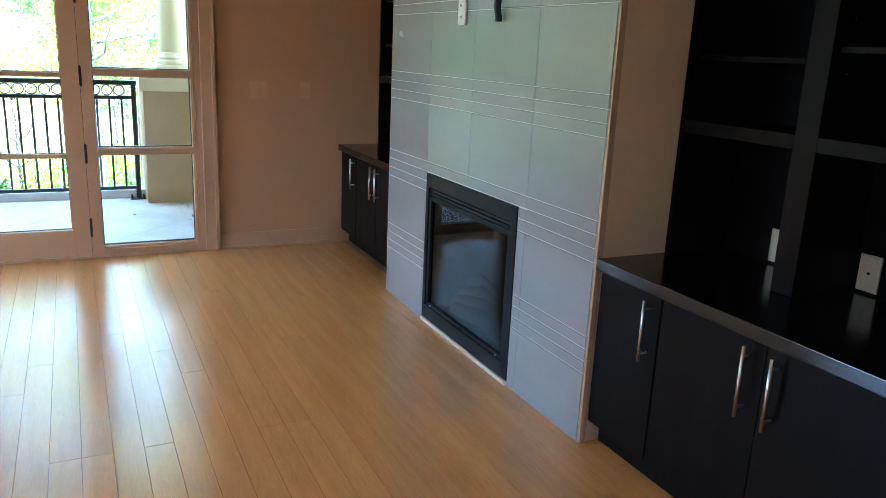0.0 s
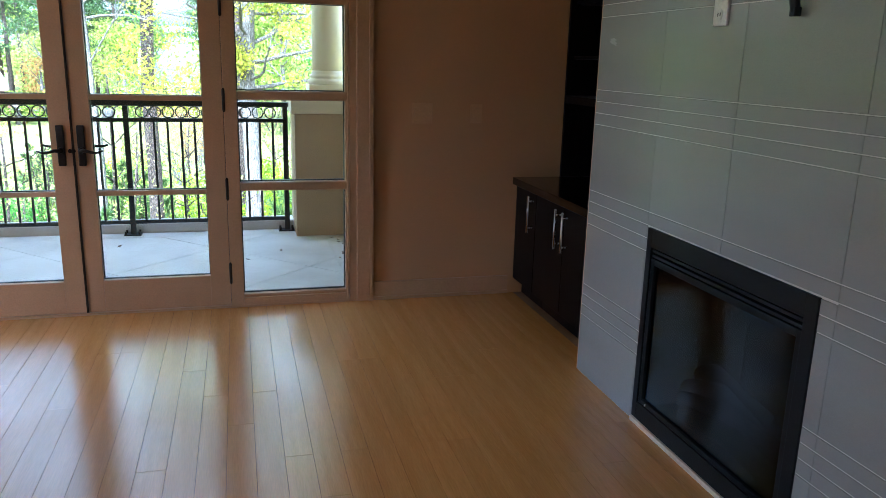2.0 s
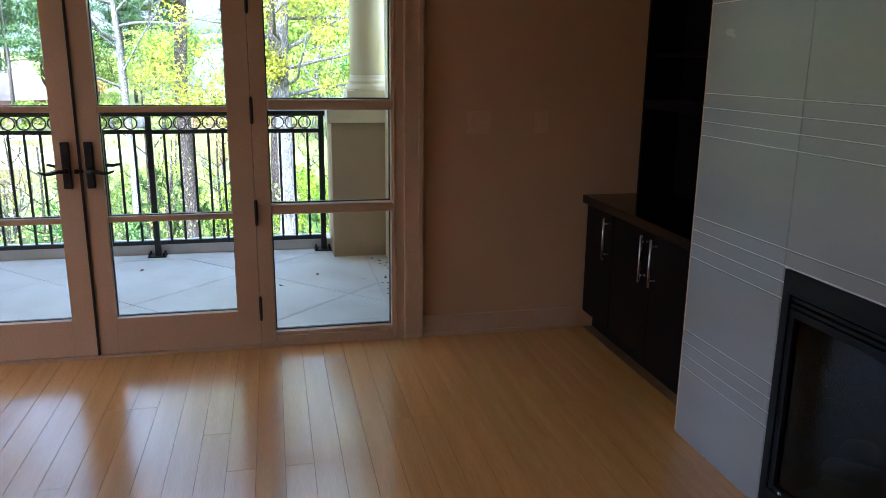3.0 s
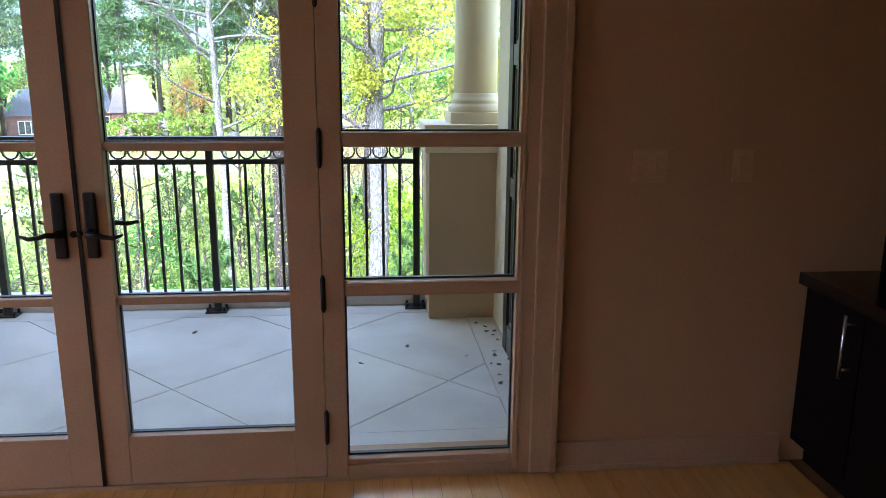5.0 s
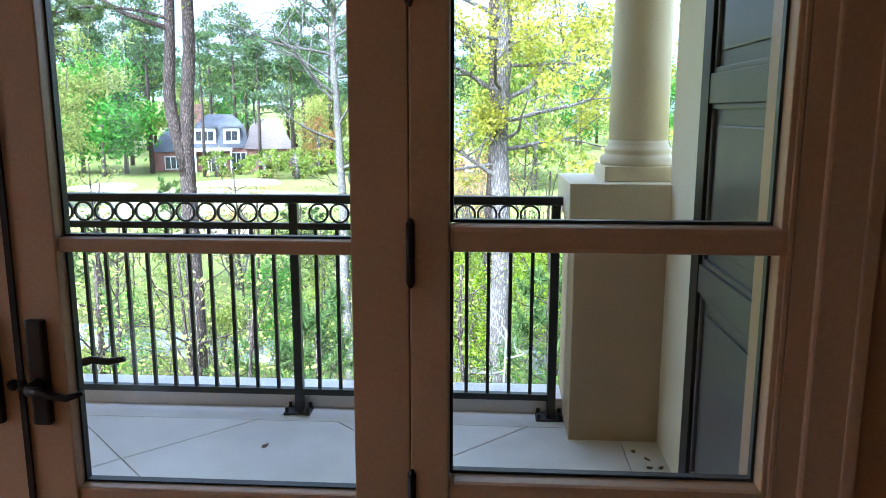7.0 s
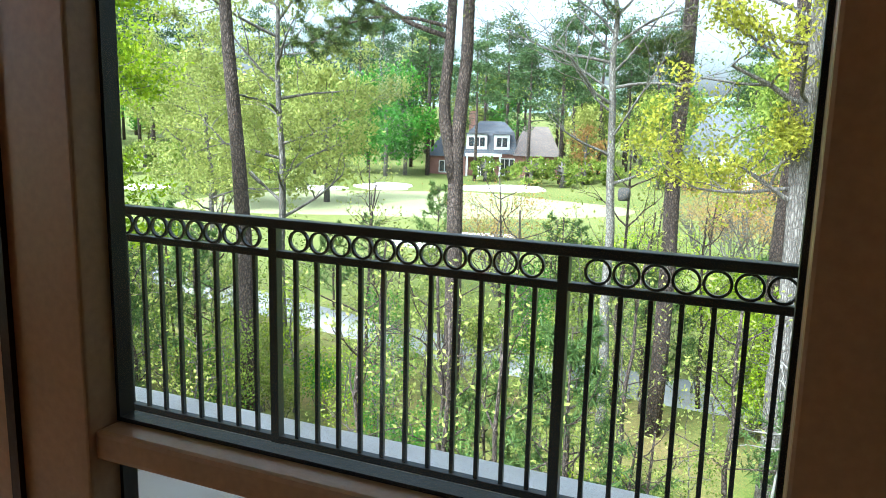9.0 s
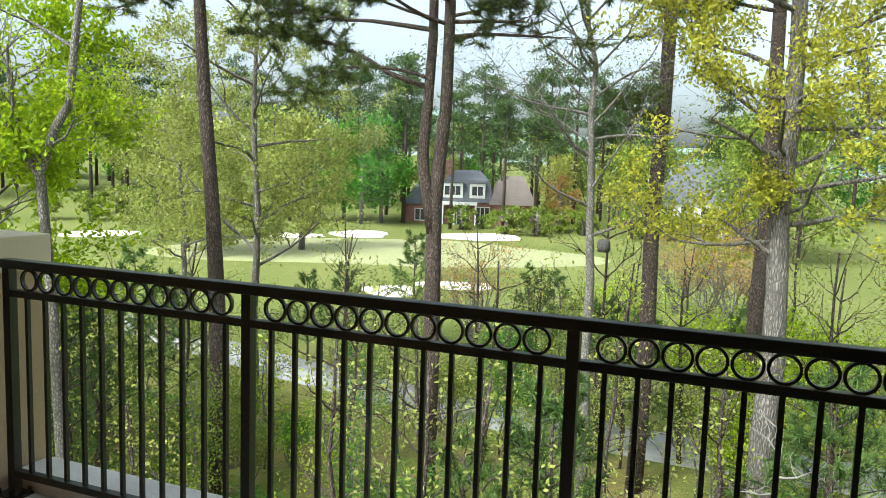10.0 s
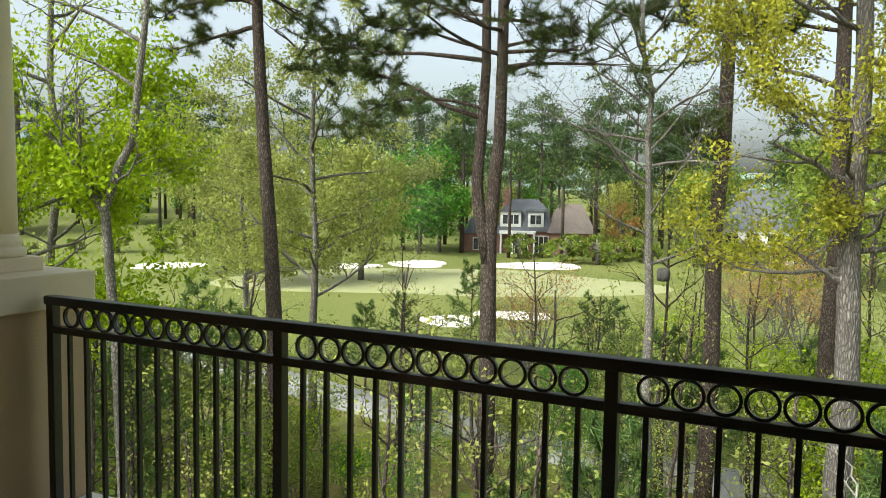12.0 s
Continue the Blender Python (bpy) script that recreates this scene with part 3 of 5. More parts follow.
def cabinet(y0, y1, doors, handles, x=0.938):
    c = thing("base_cabinet", (x + 0.3, (y0 + y1) / 2, 0), "espresso-stained base cabinet with flat doors and steel bars", "cabinet", "built-in base cabinets")
    bm = bmesh.new()
    box(bm, x + 0.022, RIGHT_X - 0.002, y0 + 0.001, y1 - 0.001, 0.1, 0.708)
    part("body", bm, ESPRESSO, c)
    part("toe_kick", B(x + 0.07, RIGHT_X - 0.002, y0 + 0.001, y1 - 0.001, 0.0, 0.1), ESPRESSO, c)
    for (a, b), hy in zip(doors, handles):
        d = part("door", B(x, x + 0.02, a + 0.002, b - 0.002, 0.104, 0.700, 0.002), ESPRESSO, c)
        bar_handle(d, x, hy, 0.465, 0.685)
    return c


def bookcase(y0, y1, x, divider, left_shelves, right_shelves, fixed):
    """Open shelves standing on the counter up to the ceiling."""
    b = thing("bookcase", (x + 0.15, (y0 + y1) / 2, 0.754), "espresso-stained built-in bookcase with empty shelves on the counter", "bookcase", "built-in bookcases")
    back = RIGHT_X - 0.03
    part("back_panel", B(back, RIGHT_X - 0.002, y0, y1, 0.754, CEIL), ESPRESSO, b)
    part("side_panel", B(x, back, y0 + 0.0005, y0 + 0.022, 0.754, CEIL, 0.0015), ESPRESSO, b)
    part("side_panel", B(x, back, y1 - 0.022, y1 - 0.0005, 0.754, CEIL, 0.0015), ESPRESSO, b)
    part("divider", B(x, back, divider - 0.042, divider + 0.042, 0.754, CEIL, 0.0015), ESPRESSO, b)
    for a, c in ((y0 + 0.022, divider - 0.042), (divider + 0.042, y1 - 0.022)):
        part("fixed_shelf", B(x + 0.001, back, a, c, fixed - 0.046, fixed, 0.0015), ESPRESSO, b)
    for z in left_shelves:
        part("shelf", B(x + 0.035, back, y0 + 0.024, divider - 0.044, z - 0.02, z, 0.0015), ESPRESSO, b)
    for z in right_shelves:
        part("shelf", B(x + 0.035, back, divider + 0.044, y1 - 0.024, z - 0.02, z, 0.0015), ESPRESSO, b)
    pins = bmesh.new()
    for yy in (divider - 0.0425, divider + 0.0415):
        for k in range(24):
            z = 1.32 + k * 0.032
            box(pins, x + 0.075, x + 0.080, yy, yy + 0.001, z, z + 0.005)
    tagged(part("pin_holes", pins, STEEL, b, "rows of tiny shelf pin sleeves"), kind="stuff")
    return b


cabinet(-3.665, -3.326, [(-3.662, -3.336)], [-3.617])
cabinet(-4.56, -3.667, [(-4.10, -3.667), (-4.54, -4.10)], [-4.048, -4.148])
whole("countertop", B(0.917, RIGHT_X - 0.002, -4.57, CH0 - 0.0145, 0.710, 0.753, 0.003), ESPRESSO_TOP, "glossy espresso wood countertop over the cabinets", "countertop", "built-in countertops")
bookcase(-4.56, CH0 - 0.0145, 1.237, -3.871, (1.53, 1.85, 2.2), (1.493, 1.82, 2.15), 1.262)
whole("wall_return", B(0.93, RIGHT_X, -4.75, -4.572, 0.0, CEIL), PAINT, "beige wall end beside the bookcase", "wall", kind="structure")
cabinet(-0.35, -0.002, [(-0.348, -0.012)], [-0.300], 1.03)
cabinet(-1.254, -0.352, [(-0.755, -0.352), (-1.165, -0.755)], [-0.708, -0.802], 1.03)
whole("countertop", B(1.01, RIGHT_X - 0.002, CH1 + 0.0145, 0.013, 0.710, 0.753, 0.003), ESPRESSO_TOP, "glossy espresso wood countertop over the cabinets", "countertop", "built-in countertops")
bookcase(CH1 + 0.0145, 0.013, 1.325, -0.63, (1.53, 1.85, 2.2), (1.5, 1.82, 2.15), 1.262)


def small_plate(y, z0, z1, w, label):
    p = thing("outlet", (1.526, y, z0), label, "outlet", "outlets in the bookcase")
    part("plate", B(1.522, 1.5295, y - w / 2, y + w / 2, z0, z1, 0.003), ALMOND, p)
    part("socket", T([(1.519, y, (z0 + z1) / 2), (1.523, y, (z0 + z1) / 2)], 0.005, 12), BLACKCABLE, p)


small_plate(-3.60, 0.762, 0.885, 0.075, "almond cover plate at the back of the shelf")
small_plate(-3.962, 0.762, 0.885, 0.075, "almond cable plate at the back of the shelf")

# ---- balcony ----
BAL_L, BAL_Z = -4.9, -0.03
whole("balcony_slab", B(BAL_L, 0.5, 0.28, 2.47, -0.35, BAL_Z - 0.007), JOINT, "concrete balcony slab", "balcony", kind="structure")
whole("balcony_step", B(DOOR_L, DOOR_R, 0.235, 0.281, -0.35, -0.008), CREAMSTONE, "pale stone door sill", "sill", kind="structure")
whole("balcony_curb", B(-4.18, -0.2, 2.262, 2.47, BAL_Z - 0.006, 0.05, 0.008), CONCRETE, "pale concrete curb along the balcony edge", "curb", kind="structure")
whole("balcony_ceiling", B(BAL_L, 0.5, 0.28, 2.6, 3.1, 3.3), CEILING, "plain soffit over the balcony", "ceiling", kind="structure")

POSTS = (-4.09, -2.80, -1.525, -0.262)
RY = 2.205
rail = thing("balcony_railing", (-2.2, RY, BAL_Z), "dark green-black iron railing with a band of rings", "railing")
part("top_rail", B(POSTS[0] - 0.03, POSTS[3] + 0.03, RY - 0.028, RY + 0.028, 1.037, 1.078, 0.006), RAILPAINT, rail)
for a, b in zip(POSTS, POSTS[1:]):
    part("middle_rail", B(a + 0.02, b - 0.02, RY - 0.019, RY + 0.019, 0.908, 0.940, 0.003), RAILPAINT, rail)
    part("bottom_rail", B(a + 0.02, b - 0.02, RY - 0.019, RY + 0.019, 0.065, 0.097, 0.003), RAILPAINT, rail)
    step = (b - a) / 12
    for k in range(1, 12):
        x = a + step * k
        part("ring", ring(bmesh.new(), a + 0.072 + (b - a - 0.144) * (k - 0.5) / 11, RY, 0.9885, 0.0495, 0.0095, 0.008), RAILPAINT, rail)
        part("baluster", B(x - 0.0085, x + 0.0085, RY - 0.0085, RY + 0.0085, 0.096, 0.909), RAILPAINT, rail)
for i, x in enumerate(POSTS):
    p = part("post", B(x - 0.021, x + 0.021, RY - 0.021, RY + 0.021, BAL_Z, 1.04, 0.002), RAILPAINT, rail)
    plate = part("base_plate", B(x - 0.075, x + 0.06, RY - 0.05, RY + 0.05, BAL_Z - 0.006, BAL_Z + 0.010, 0.002), RAILPAINT, p)
    for q, r in ((-0.06, -0.036), (0.045, -0.036), (-0.06, 0.036), (0.045, 0.036)):
        part("bolt", T([(x + q, RY + r, BAL_Z + 0.008), (x + q, RY + r, BAL_Z + 0.035)], 0.009, 8), BRONZE, p)


def pier(x0, x1, cx):
    p = thing("pier", ((x0 + x1) / 2, 2.2, BAL_Z), "grey-tan stucco pier with a cream cap, carrying a column", "pier", "balcony piers")
    part("shaft", B(x0, x1, 1.955, 2.47, -0.3, 1.0, 0.006), STUCCO, p)
    part("cap", B(x0 - 0.03, x1 + 0.03, 1.925, 2.5, 1.0, 1.165, 0.008), CREAMSTONE, p, "cream cast stone cap")
    c = thing("column", (cx, 2.2, 1.165), "round cream column with moulded base on the pier", "column", "balcony columns")
    part("plinth", B(cx - 0.172, cx + 0.172, 2.03, 2.374, 1.165, 1.232, 0.006), CREAMSTONE, c)
    part("base", lathe(bmesh.new(), cx, 2.2, [(0.165, 1.232), (0.170, 1.245), (0.170, 1.262), (0.162, 1.275), (0.148, 1.279), (0.148, 1.288), (0.154, 1.297), (0.152, 1.308), (0.140, 1.316), (0.137, 1.330), (0.134, 1.345)]), CREAMSTONE, c, "", True)
    part("shaft", lathe(bmesh.new(), cx, 2.2, [(0.134, 1.34), (0.132, 1.7), (0.127, 2.1), (0.119, 2.5), (0.110, 2.86)]), CREAMSTONE, c, "", True)
    part("capital", lathe(bmesh.new(), cx, 2.2, [(0.110, 2.86), (0.125, 2.875), (0.125, 2.89), (0.115, 2.9), (0.115, 2.96), (0.16, 3.03), (0.165, 3.1)]), CREAMSTONE, c, "", True)


pier(-0.2, 0.30, 0.105)
pier(-4.70, -4.20, -4.55)
whole("wall_balcony", B(0.205, 0.5, 0.28, 1.955, -0.35, 3.1, 0.004), CREAMSTONE, "cream stucco return wall beside the balcony", "wall", kind="structure")
whole("wall_balcony", B(BAL_L - 0.2, -4.9, 0.0, 2.4, -0.35, 3.1, 0.004), CREAMSTONE, "cream stucco return wall beside the balcony", "wall", kind="structure")

sh = thing("shutter", (0.17, 0.85, -0.02), "dark taupe panelled shutter leaf against the cream wall", "shutter")
part("stile", B(0.165, 0.204, 1.30, 1.40, -0.02, 2.5, 0.003), BRONZE, sh, "blackish edge stile")
part("stile", B(0.168, 0.204, 0.30, 0.40, -0.02, 2.5, 0.003), SHUTTER, sh)
for z0, z1 in ((-0.02, 0.14), (0.84, 0.94), (1.5, 1.6), (2.4, 2.5)):
    part("rail", B(0.168, 0.204, 0.40, 1.30, z0, z1, 0.003), SHUTTER, sh)
for z0, z1 in ((0.14, 0.84), (0.94, 1.5), (1.6, 2.4)):
    q = part("panel", B(0.192, 0.203, 0.40, 1.30, z0, z1), SHUTTER, sh)
    bm = bmesh.new()
    for e in ((0.40, 1.30, z0, z0 + 0.02), (0.40, 1.30, z1 - 0.02, z1), (0.40, 0.42, z0 + 0.02, z1 - 0.02), (1.28, 1.30, z0 + 0.02, z1 - 0.02)):
        box(bm, 0.178, 0.194, *e, 0.005)
    part("moulding", bm, SHUTTER, q)
    part("raised_field", B(0.182, 0.193, 0.47, 1.23, z0 + 0.07, z1 - 0.07, 0.007), SHUTTER, q)

# ---- the land beyond ----


def height(x, y):
    far = max(0.0, (y - 95) / 100)
    return -6.55 + 0.35 * noise.noise(Vector((x * 0.03, y * 0.03, 0.3))) + 0.5 * noise.noise(Vector((x * 0.011, y * 0.012, 4.0))) + 3.2 * far + max(0, (-x - 40) / 60) * max(0, min(1, (y - 60) / 40)) * 3.0


def axis(stops):
    out = []
    for a, b, n in stops:
        out += [a + (b - a) * k / n for k in range(n)]
    return out + [stops[-1][1]]


gx = axis([(-1500, -160, 20), (-160, 90, 100), (90, 1500, 20)])
gy = axis([(-1500, 0, 14), (0, 140, 70), (140, 320, 20), (320, 2000, 12)])
verts = [(x, y, height(x, min(y, 300))) for y in gy for x in gx]
nx = len(gx)
faces = [(j * nx + i, j * nx + i + 1, (j + 1) * nx + i + 1, (j + 1) * nx + i) for j in range(len(gy) - 1) for i in range(nx - 1)]
me = bpy.data.meshes.new("ground")
me.from_pydata(verts, [], faces)
me.materials.append(GROUND)
me.polygons.foreach_set("use_smooth", [True] * len(me.polygons))
tagged(new("ground", me), "woodland floor giving way to golf course grass", "ground", kind="structure")


def patch(name, cx, cy, rx, ry, turn, material, label, category, group, lift=0.05, seed=1):
    """A smooth-edged patch laid on the ground, its rim rolled down."""
    r = random.Random(seed)
    ph = [r.uniform(0, 6.28) for _ in range(4)]
    bm = bmesh.new()
    rings = []
    for q, up in ((1.03, -0.08), (1.0, 1.0), (0.75, 1.1), (0.4, 1.1)):
        row = []
        for k in range(48):
            a = 2 * math.pi * k / 48
            s = q * (1 + 0.16 * math.sin(2 * a + ph[0]) + 0.1 * math.sin(3 * a + ph[1]) + 0.05 * math.sin(5 * a + ph[2]))
            dx, dy = rx * s * math.cos(a), ry * s * math.sin(a)
            x, y = cx + dx * math.cos(turn) - dy * math.sin(turn), cy + dx * math.sin(turn) + dy * math.cos(turn)
            row.append(bm.verts.new((x, y, height(x, y) + lift * up)))
        rings.append(row)
    for a, b in zip(rings, rings[1:]):
        for k in range(48):
            bm.faces.new((a[k], a[(k + 1) % 48], b[(k + 1) % 48], b[k]))
    bm.faces.new(rings[-1])
    return whole(name, bm, material, label, category, group, "structure", smooth=True)


TURN = radians(24)
patch("putting_green", -32.41, 64.69, 17, 13, TURN, PUTTING, "pale mown putting green", "putting green", "", 0.06, 3)
for i, (x, y, rx, ry) in enumerate(((-41.99, 77.77, 3.3, 3.2), (-29.91, 85.13, 4.6, 4.4), (-62.97, 59.52, 3.6, 2.6), (-46.50, 70.51, 3.0, 2.0), (-21.19, 42.35, 1.9, 1.6), (-18.42, 46.77, 2.2, 1.6))):
    patch("sand_bunker", x, y, rx, ry, TURN, SAND, "white sand bunker in the grass", "sand bunker", "golf bunkers", 0.16, 20 + i)

# cart path winding through the woods
bm = bmesh.new()
row = []
for k in range(61):
    s = k / 60
    x = -52 + 62 * s
    y = 30.5 - 9.5 * s + 1.1 * math.sin(s * 7)
    row.append([bm.verts.new((x + dx, y + w, height(x, y + w) + h)) for w, dx, h in ((-1.25, 0, -0.05), (-1.2, 0, 0.05), (0, 0, 0.08), (1.2, 0, 0.05), (1.25, 0, -0.05))])
for a, b in zip(row, row[1:]):
    for j in range(4):
        bm.faces.new((a[j], a[j + 1], b[j + 1], b[j]))
whole("cart_path", bm, PATHMAT, "grey asphalt cart path between the trees", "path", kind="structure", smooth=True)

# distant wooded ridge, air haze painted into its colour
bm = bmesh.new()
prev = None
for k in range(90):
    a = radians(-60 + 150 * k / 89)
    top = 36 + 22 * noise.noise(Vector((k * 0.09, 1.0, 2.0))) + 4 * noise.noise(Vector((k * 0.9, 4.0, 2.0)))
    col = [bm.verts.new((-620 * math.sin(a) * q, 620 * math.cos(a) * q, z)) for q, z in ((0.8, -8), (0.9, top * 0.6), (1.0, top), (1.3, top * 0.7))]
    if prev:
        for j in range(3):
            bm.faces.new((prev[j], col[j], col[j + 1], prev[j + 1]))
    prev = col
whole("backdrop", bm, HILL, "far wooded ridge with haze painted in as pale blue-green", "hills", kind="structure", smooth=True)

# ---- foliage helpers ----


def leaf_mesh(name, centres, size, material, rng, aspect=0.55, droop=0.0, vary=0.5):
    """Many small leaf blades, each a bent diamond of two triangles."""
    n = len(centres)
    c = np.array(centres, dtype=float)
    u = rng.normal(size=(n, 3))
    u[:, 2] -= droop
    u /= np.linalg.norm(u, axis=1)[:, None]
    w = np.cross(u, rng.normal(size=(n, 3)))
    w /= np.linalg.norm(w, axis=1)[:, None] + 1e-9
    k = np.cross(u, w)
    s = size * (1 + vary * (rng.random(n) - 0.5))[:, None]
    pts = np.stack([c - u * s, c + w * s * aspect + k * s * 0.12, c + u * s, c - w * s * aspect + k * s * 0.12], 1).reshape(-1, 3)
    me = bpy.data.meshes.new(name)
    me.from_pydata(pts.tolist(), [], [(4 * i + a, 4 * i + b, 4 * i + d) for i in range(n) for a, b, d in ((0, 1, 2), (0, 2, 3))])
    me.materials.append(material)
    return me


def needle_mesh(name, tips, length, per, material, rng, width=0.012):
    """Tufts of long thin needles fanning out from each twig tip."""
    t = np.repeat(np.array([p for p, _ in tips], dtype=float), per, 0)
    d = np.repeat(np.array([q for _, q in tips], dtype=float), per, 0)
    n = len(t)
    v = rng.normal(size=(n, 3)) + d * 0.9
    v /= np.linalg.norm(v, axis=1)[:, None]
    w = np.cross(v, rng.normal(size=(n, 3)))
    w /= np.linalg.norm(w, axis=1)[:, None] + 1e-9
    base = t - d * (rng.random(n) * length * 1.3)[:, None]
    ln = (length * (0.7 + 0.6 * rng.random(n)))[:, None]
    pts = np.stack([base - w * width, base + w * width, base + v * ln], 1).reshape(-1, 3)
    me = bpy.data.meshes.new(name)
    me.from_pydata(pts.tolist(), [], [(3 * i, 3 * i + 1, 3 * i + 2) for i in range(n)])
    me.materials.append(material)
    return me


def hang(name, me, parent, label=""):
    ob = new(name, me)
    ob.parent = parent
    return tagged(ob, label)


def grow(bm, r, p, d, length, rad, depth, tips, wild=0.55, seg=6, up=0.12, shrink=0.72):
    """A branch with side branches; collects its twig tips."""
    pts, radii = [Vector(p)], [rad]
    n = 4
    cur = Vector(d).normalized()
    for k in range(n):
        cur = (cur + Vector((r.gauss(0, wild * 0.28), r.gauss(0, wild * 0.28), r.gauss(0, wild * 0.22) + up * 0.3))).normalized()
        pts.append(pts[-1] + cur * (length / n))
        radii.append(rad * (1 - 0.55 * (k + 1) / n))
    tube(bm, pts, radii, seg if depth > 1 else 4, False)
    if depth == 0:
        tips += [(tuple(q), tuple(cur)) for q in pts[1:]]
        return
    for k in range(r.choice((3, 4))):
        i = r.choice((2, 3, 4)) if k else 4
        side = Vector((r.gauss(0, 1), r.gauss(0, 1), r.gauss(0.15, 0.5))).normalized()
        grow(bm, r, pts[i], cur * 0.65 + side * 0.75, length * shrink * r.uniform(0.75, 1.1), radii[i] * 0.68, depth - 1, tips, wild, seg, up, shrink)


def spread(tips, per, blur, rng):
    c = np.repeat(np.array([p for p, _ in tips], dtype=float), per, 0)
    return c + rng.normal(size=c.shape) * blur


def leafy_tree(name, x, y, label, trunk, radii, limbs, leaf, leaf_size, per, bark, seed, depth=2, blur=0.28, category="tree", group="", kind="", wild=0.6, droop=0.3):
    """A tree from its trunk line, limbs as (height share, direction, length, radius) and leaves at the twigs."""
    z = height(x, y) - 0.1
    r, rng = random.Random(seed), np.random.default_rng(seed)
    t = thing(name, (x, y, z), label, category, group, kind)
    bm, tips = bmesh.new(), []
    tube(bm, trunk, radii, 12)
    for share, d, length, rad in limbs:
        q = share * (len(trunk) - 1)
        i = min(int(q), len(trunk) - 2)
        p = Vector(trunk[i]).lerp(Vector(trunk[i + 1]), q - i)
        grow(bm, r, p, d, length, rad, depth, tips, wild)
    me = finish(bm, "trunk", bark, (0, 0, 0), True)
    hang("trunk", me, t)
    if per and tips:
        hang("crown", leaf_mesh("crown", spread(tips, per, blur, rng), leaf_size, leaf, rng, 0.5, droop), t)
    return t


def wavy(h, lean, seed, n=8, amp=0.12):
    r = random.Random(seed)
    return [(lean[0] * k / n * h + r.uniform(-amp, amp) * (k > 0), lean[1] * k / n * h + r.uniform(-amp, amp) * (k > 0), h * k / n) for k in range(n + 1)]


def taper(r0, r1, n):
    return [r0 + (r1 - r0) * (k / n) ** 0.9 for k in range(n + 1)]


def pine_bough(bm, r, tips, p, d, length, rad, sag=0.12, bare=0.4, lift=0.0):
    """One long bough: bare near the trunk, then short twigs on all sides that end in tufts."""
    n = 9
    cur = Vector(d).normalized()
    pts, radii = [Vector(p)], [rad]
    for k in range(n):
        bend = lift * (1 if k < 4 else 0) - sag * (1 if k >= 3 else 0)
        cur = (cur + Vector((r.gauss(0, 0.09), r.gauss(0, 0.09), r.gauss(0, 0.07) + bend))).normalized()
        pts.append(pts[-1] + cur * (length / n))
        radii.append(rad * (1 - 0.8 * (k + 1) / n))
    tube(bm, pts, radii, 7, False)
    out = cur
    for k in range(int(length * 8)):
        s = bare + (1 - bare) * (k + r.random()) / (length * 8)
        i = min(int(s * n), n - 1)
        q = pts[i].lerp(pts[i + 1], s * n - i)
        side = Vector((r.gauss(0, 1), r.gauss(0, 1), r.gauss(0.25, 0.45))).normalized()
        w = (out * 0.5 + side).normalized()
        ln = r.uniform(0.2, 0.6)
        tip = q + w * ln
        tube(bm, [q, q + w * ln * 0.5 + Vector((0, 0, -0.02)), tip], [0.012, 0.009, 0.006], 4, False)
        tips.append((tuple(tip), tuple(w)))
        for _ in range(3):
            v = (w + Vector((r.gauss(0, 0.7), r.gauss(0, 0.7), r.gauss(0.15, 0.4)))).normalized()
            a = q + w * ln * r.uniform(0.35, 1.0)
            b = a + v * r.uniform(0.1, 0.3)
            tube(bm, [a, b], [0.006, 0.004], 3, False)
            tips.append((tuple(b), tuple(v)))


def pine_tree(x, y, label, trunk, radii, limbs, seed, extra=(), needle=NEEDLES, group="tall pines by the balcony", length=0.17, per=46, width=0.0075, name="pine_tree", depth=2, long_boughs=()):
    """A pine: straight scaly trunk, horizontal boughs, tufts of needles at their ends."""
    z = height(x, y) - 0.1
    r, rng = random.Random(seed), np.random.default_rng(seed)
    t = thing(name, (x, y, z), label, "tree", group)
    bm, tips = bmesh.new(), []
    tube(bm, trunk, radii, 14)
    for line, rr in extra:
        tube(bm, line, rr, 12)
    for p, d, ln, rad in limbs:
        grow(bm, r, p, d, ln, rad, depth, tips, 0.5, 6, 0.1, 0.6)
    for args in long_boughs:
        pine_bough(bm, r, tips, *args)
    hang("trunk", finish(bm, "trunk", PINEBARK, (0, 0, 0), True), t)
    hang("crown", needle_mesh("crown", tips, length, per, needle, rng, width), t)
    return t


def boughs(r, trunk, z0, z1, count, reach):
    out = []
    for _ in range(count):
        z = r.uniform(z0, z1)
        a = r.uniform(0, 6.283)
        k = z / trunk[-1][2] * (len(trunk) - 1)
        i = min(int(k), len(trunk) - 2)
        p = Vector(trunk[i]).lerp(Vector(trunk[i + 1]), k - i)
        out.append((p, (math.cos(a), math.sin(a), r.uniform(-0.05, 0.3)), reach * r.uniform(0.6, 1.1), 0.05))
    return out


# ---- tall trees near the balcony ----
LEFTWARD = (-0.9, -0.44)  # across the view from the doors, towards its left

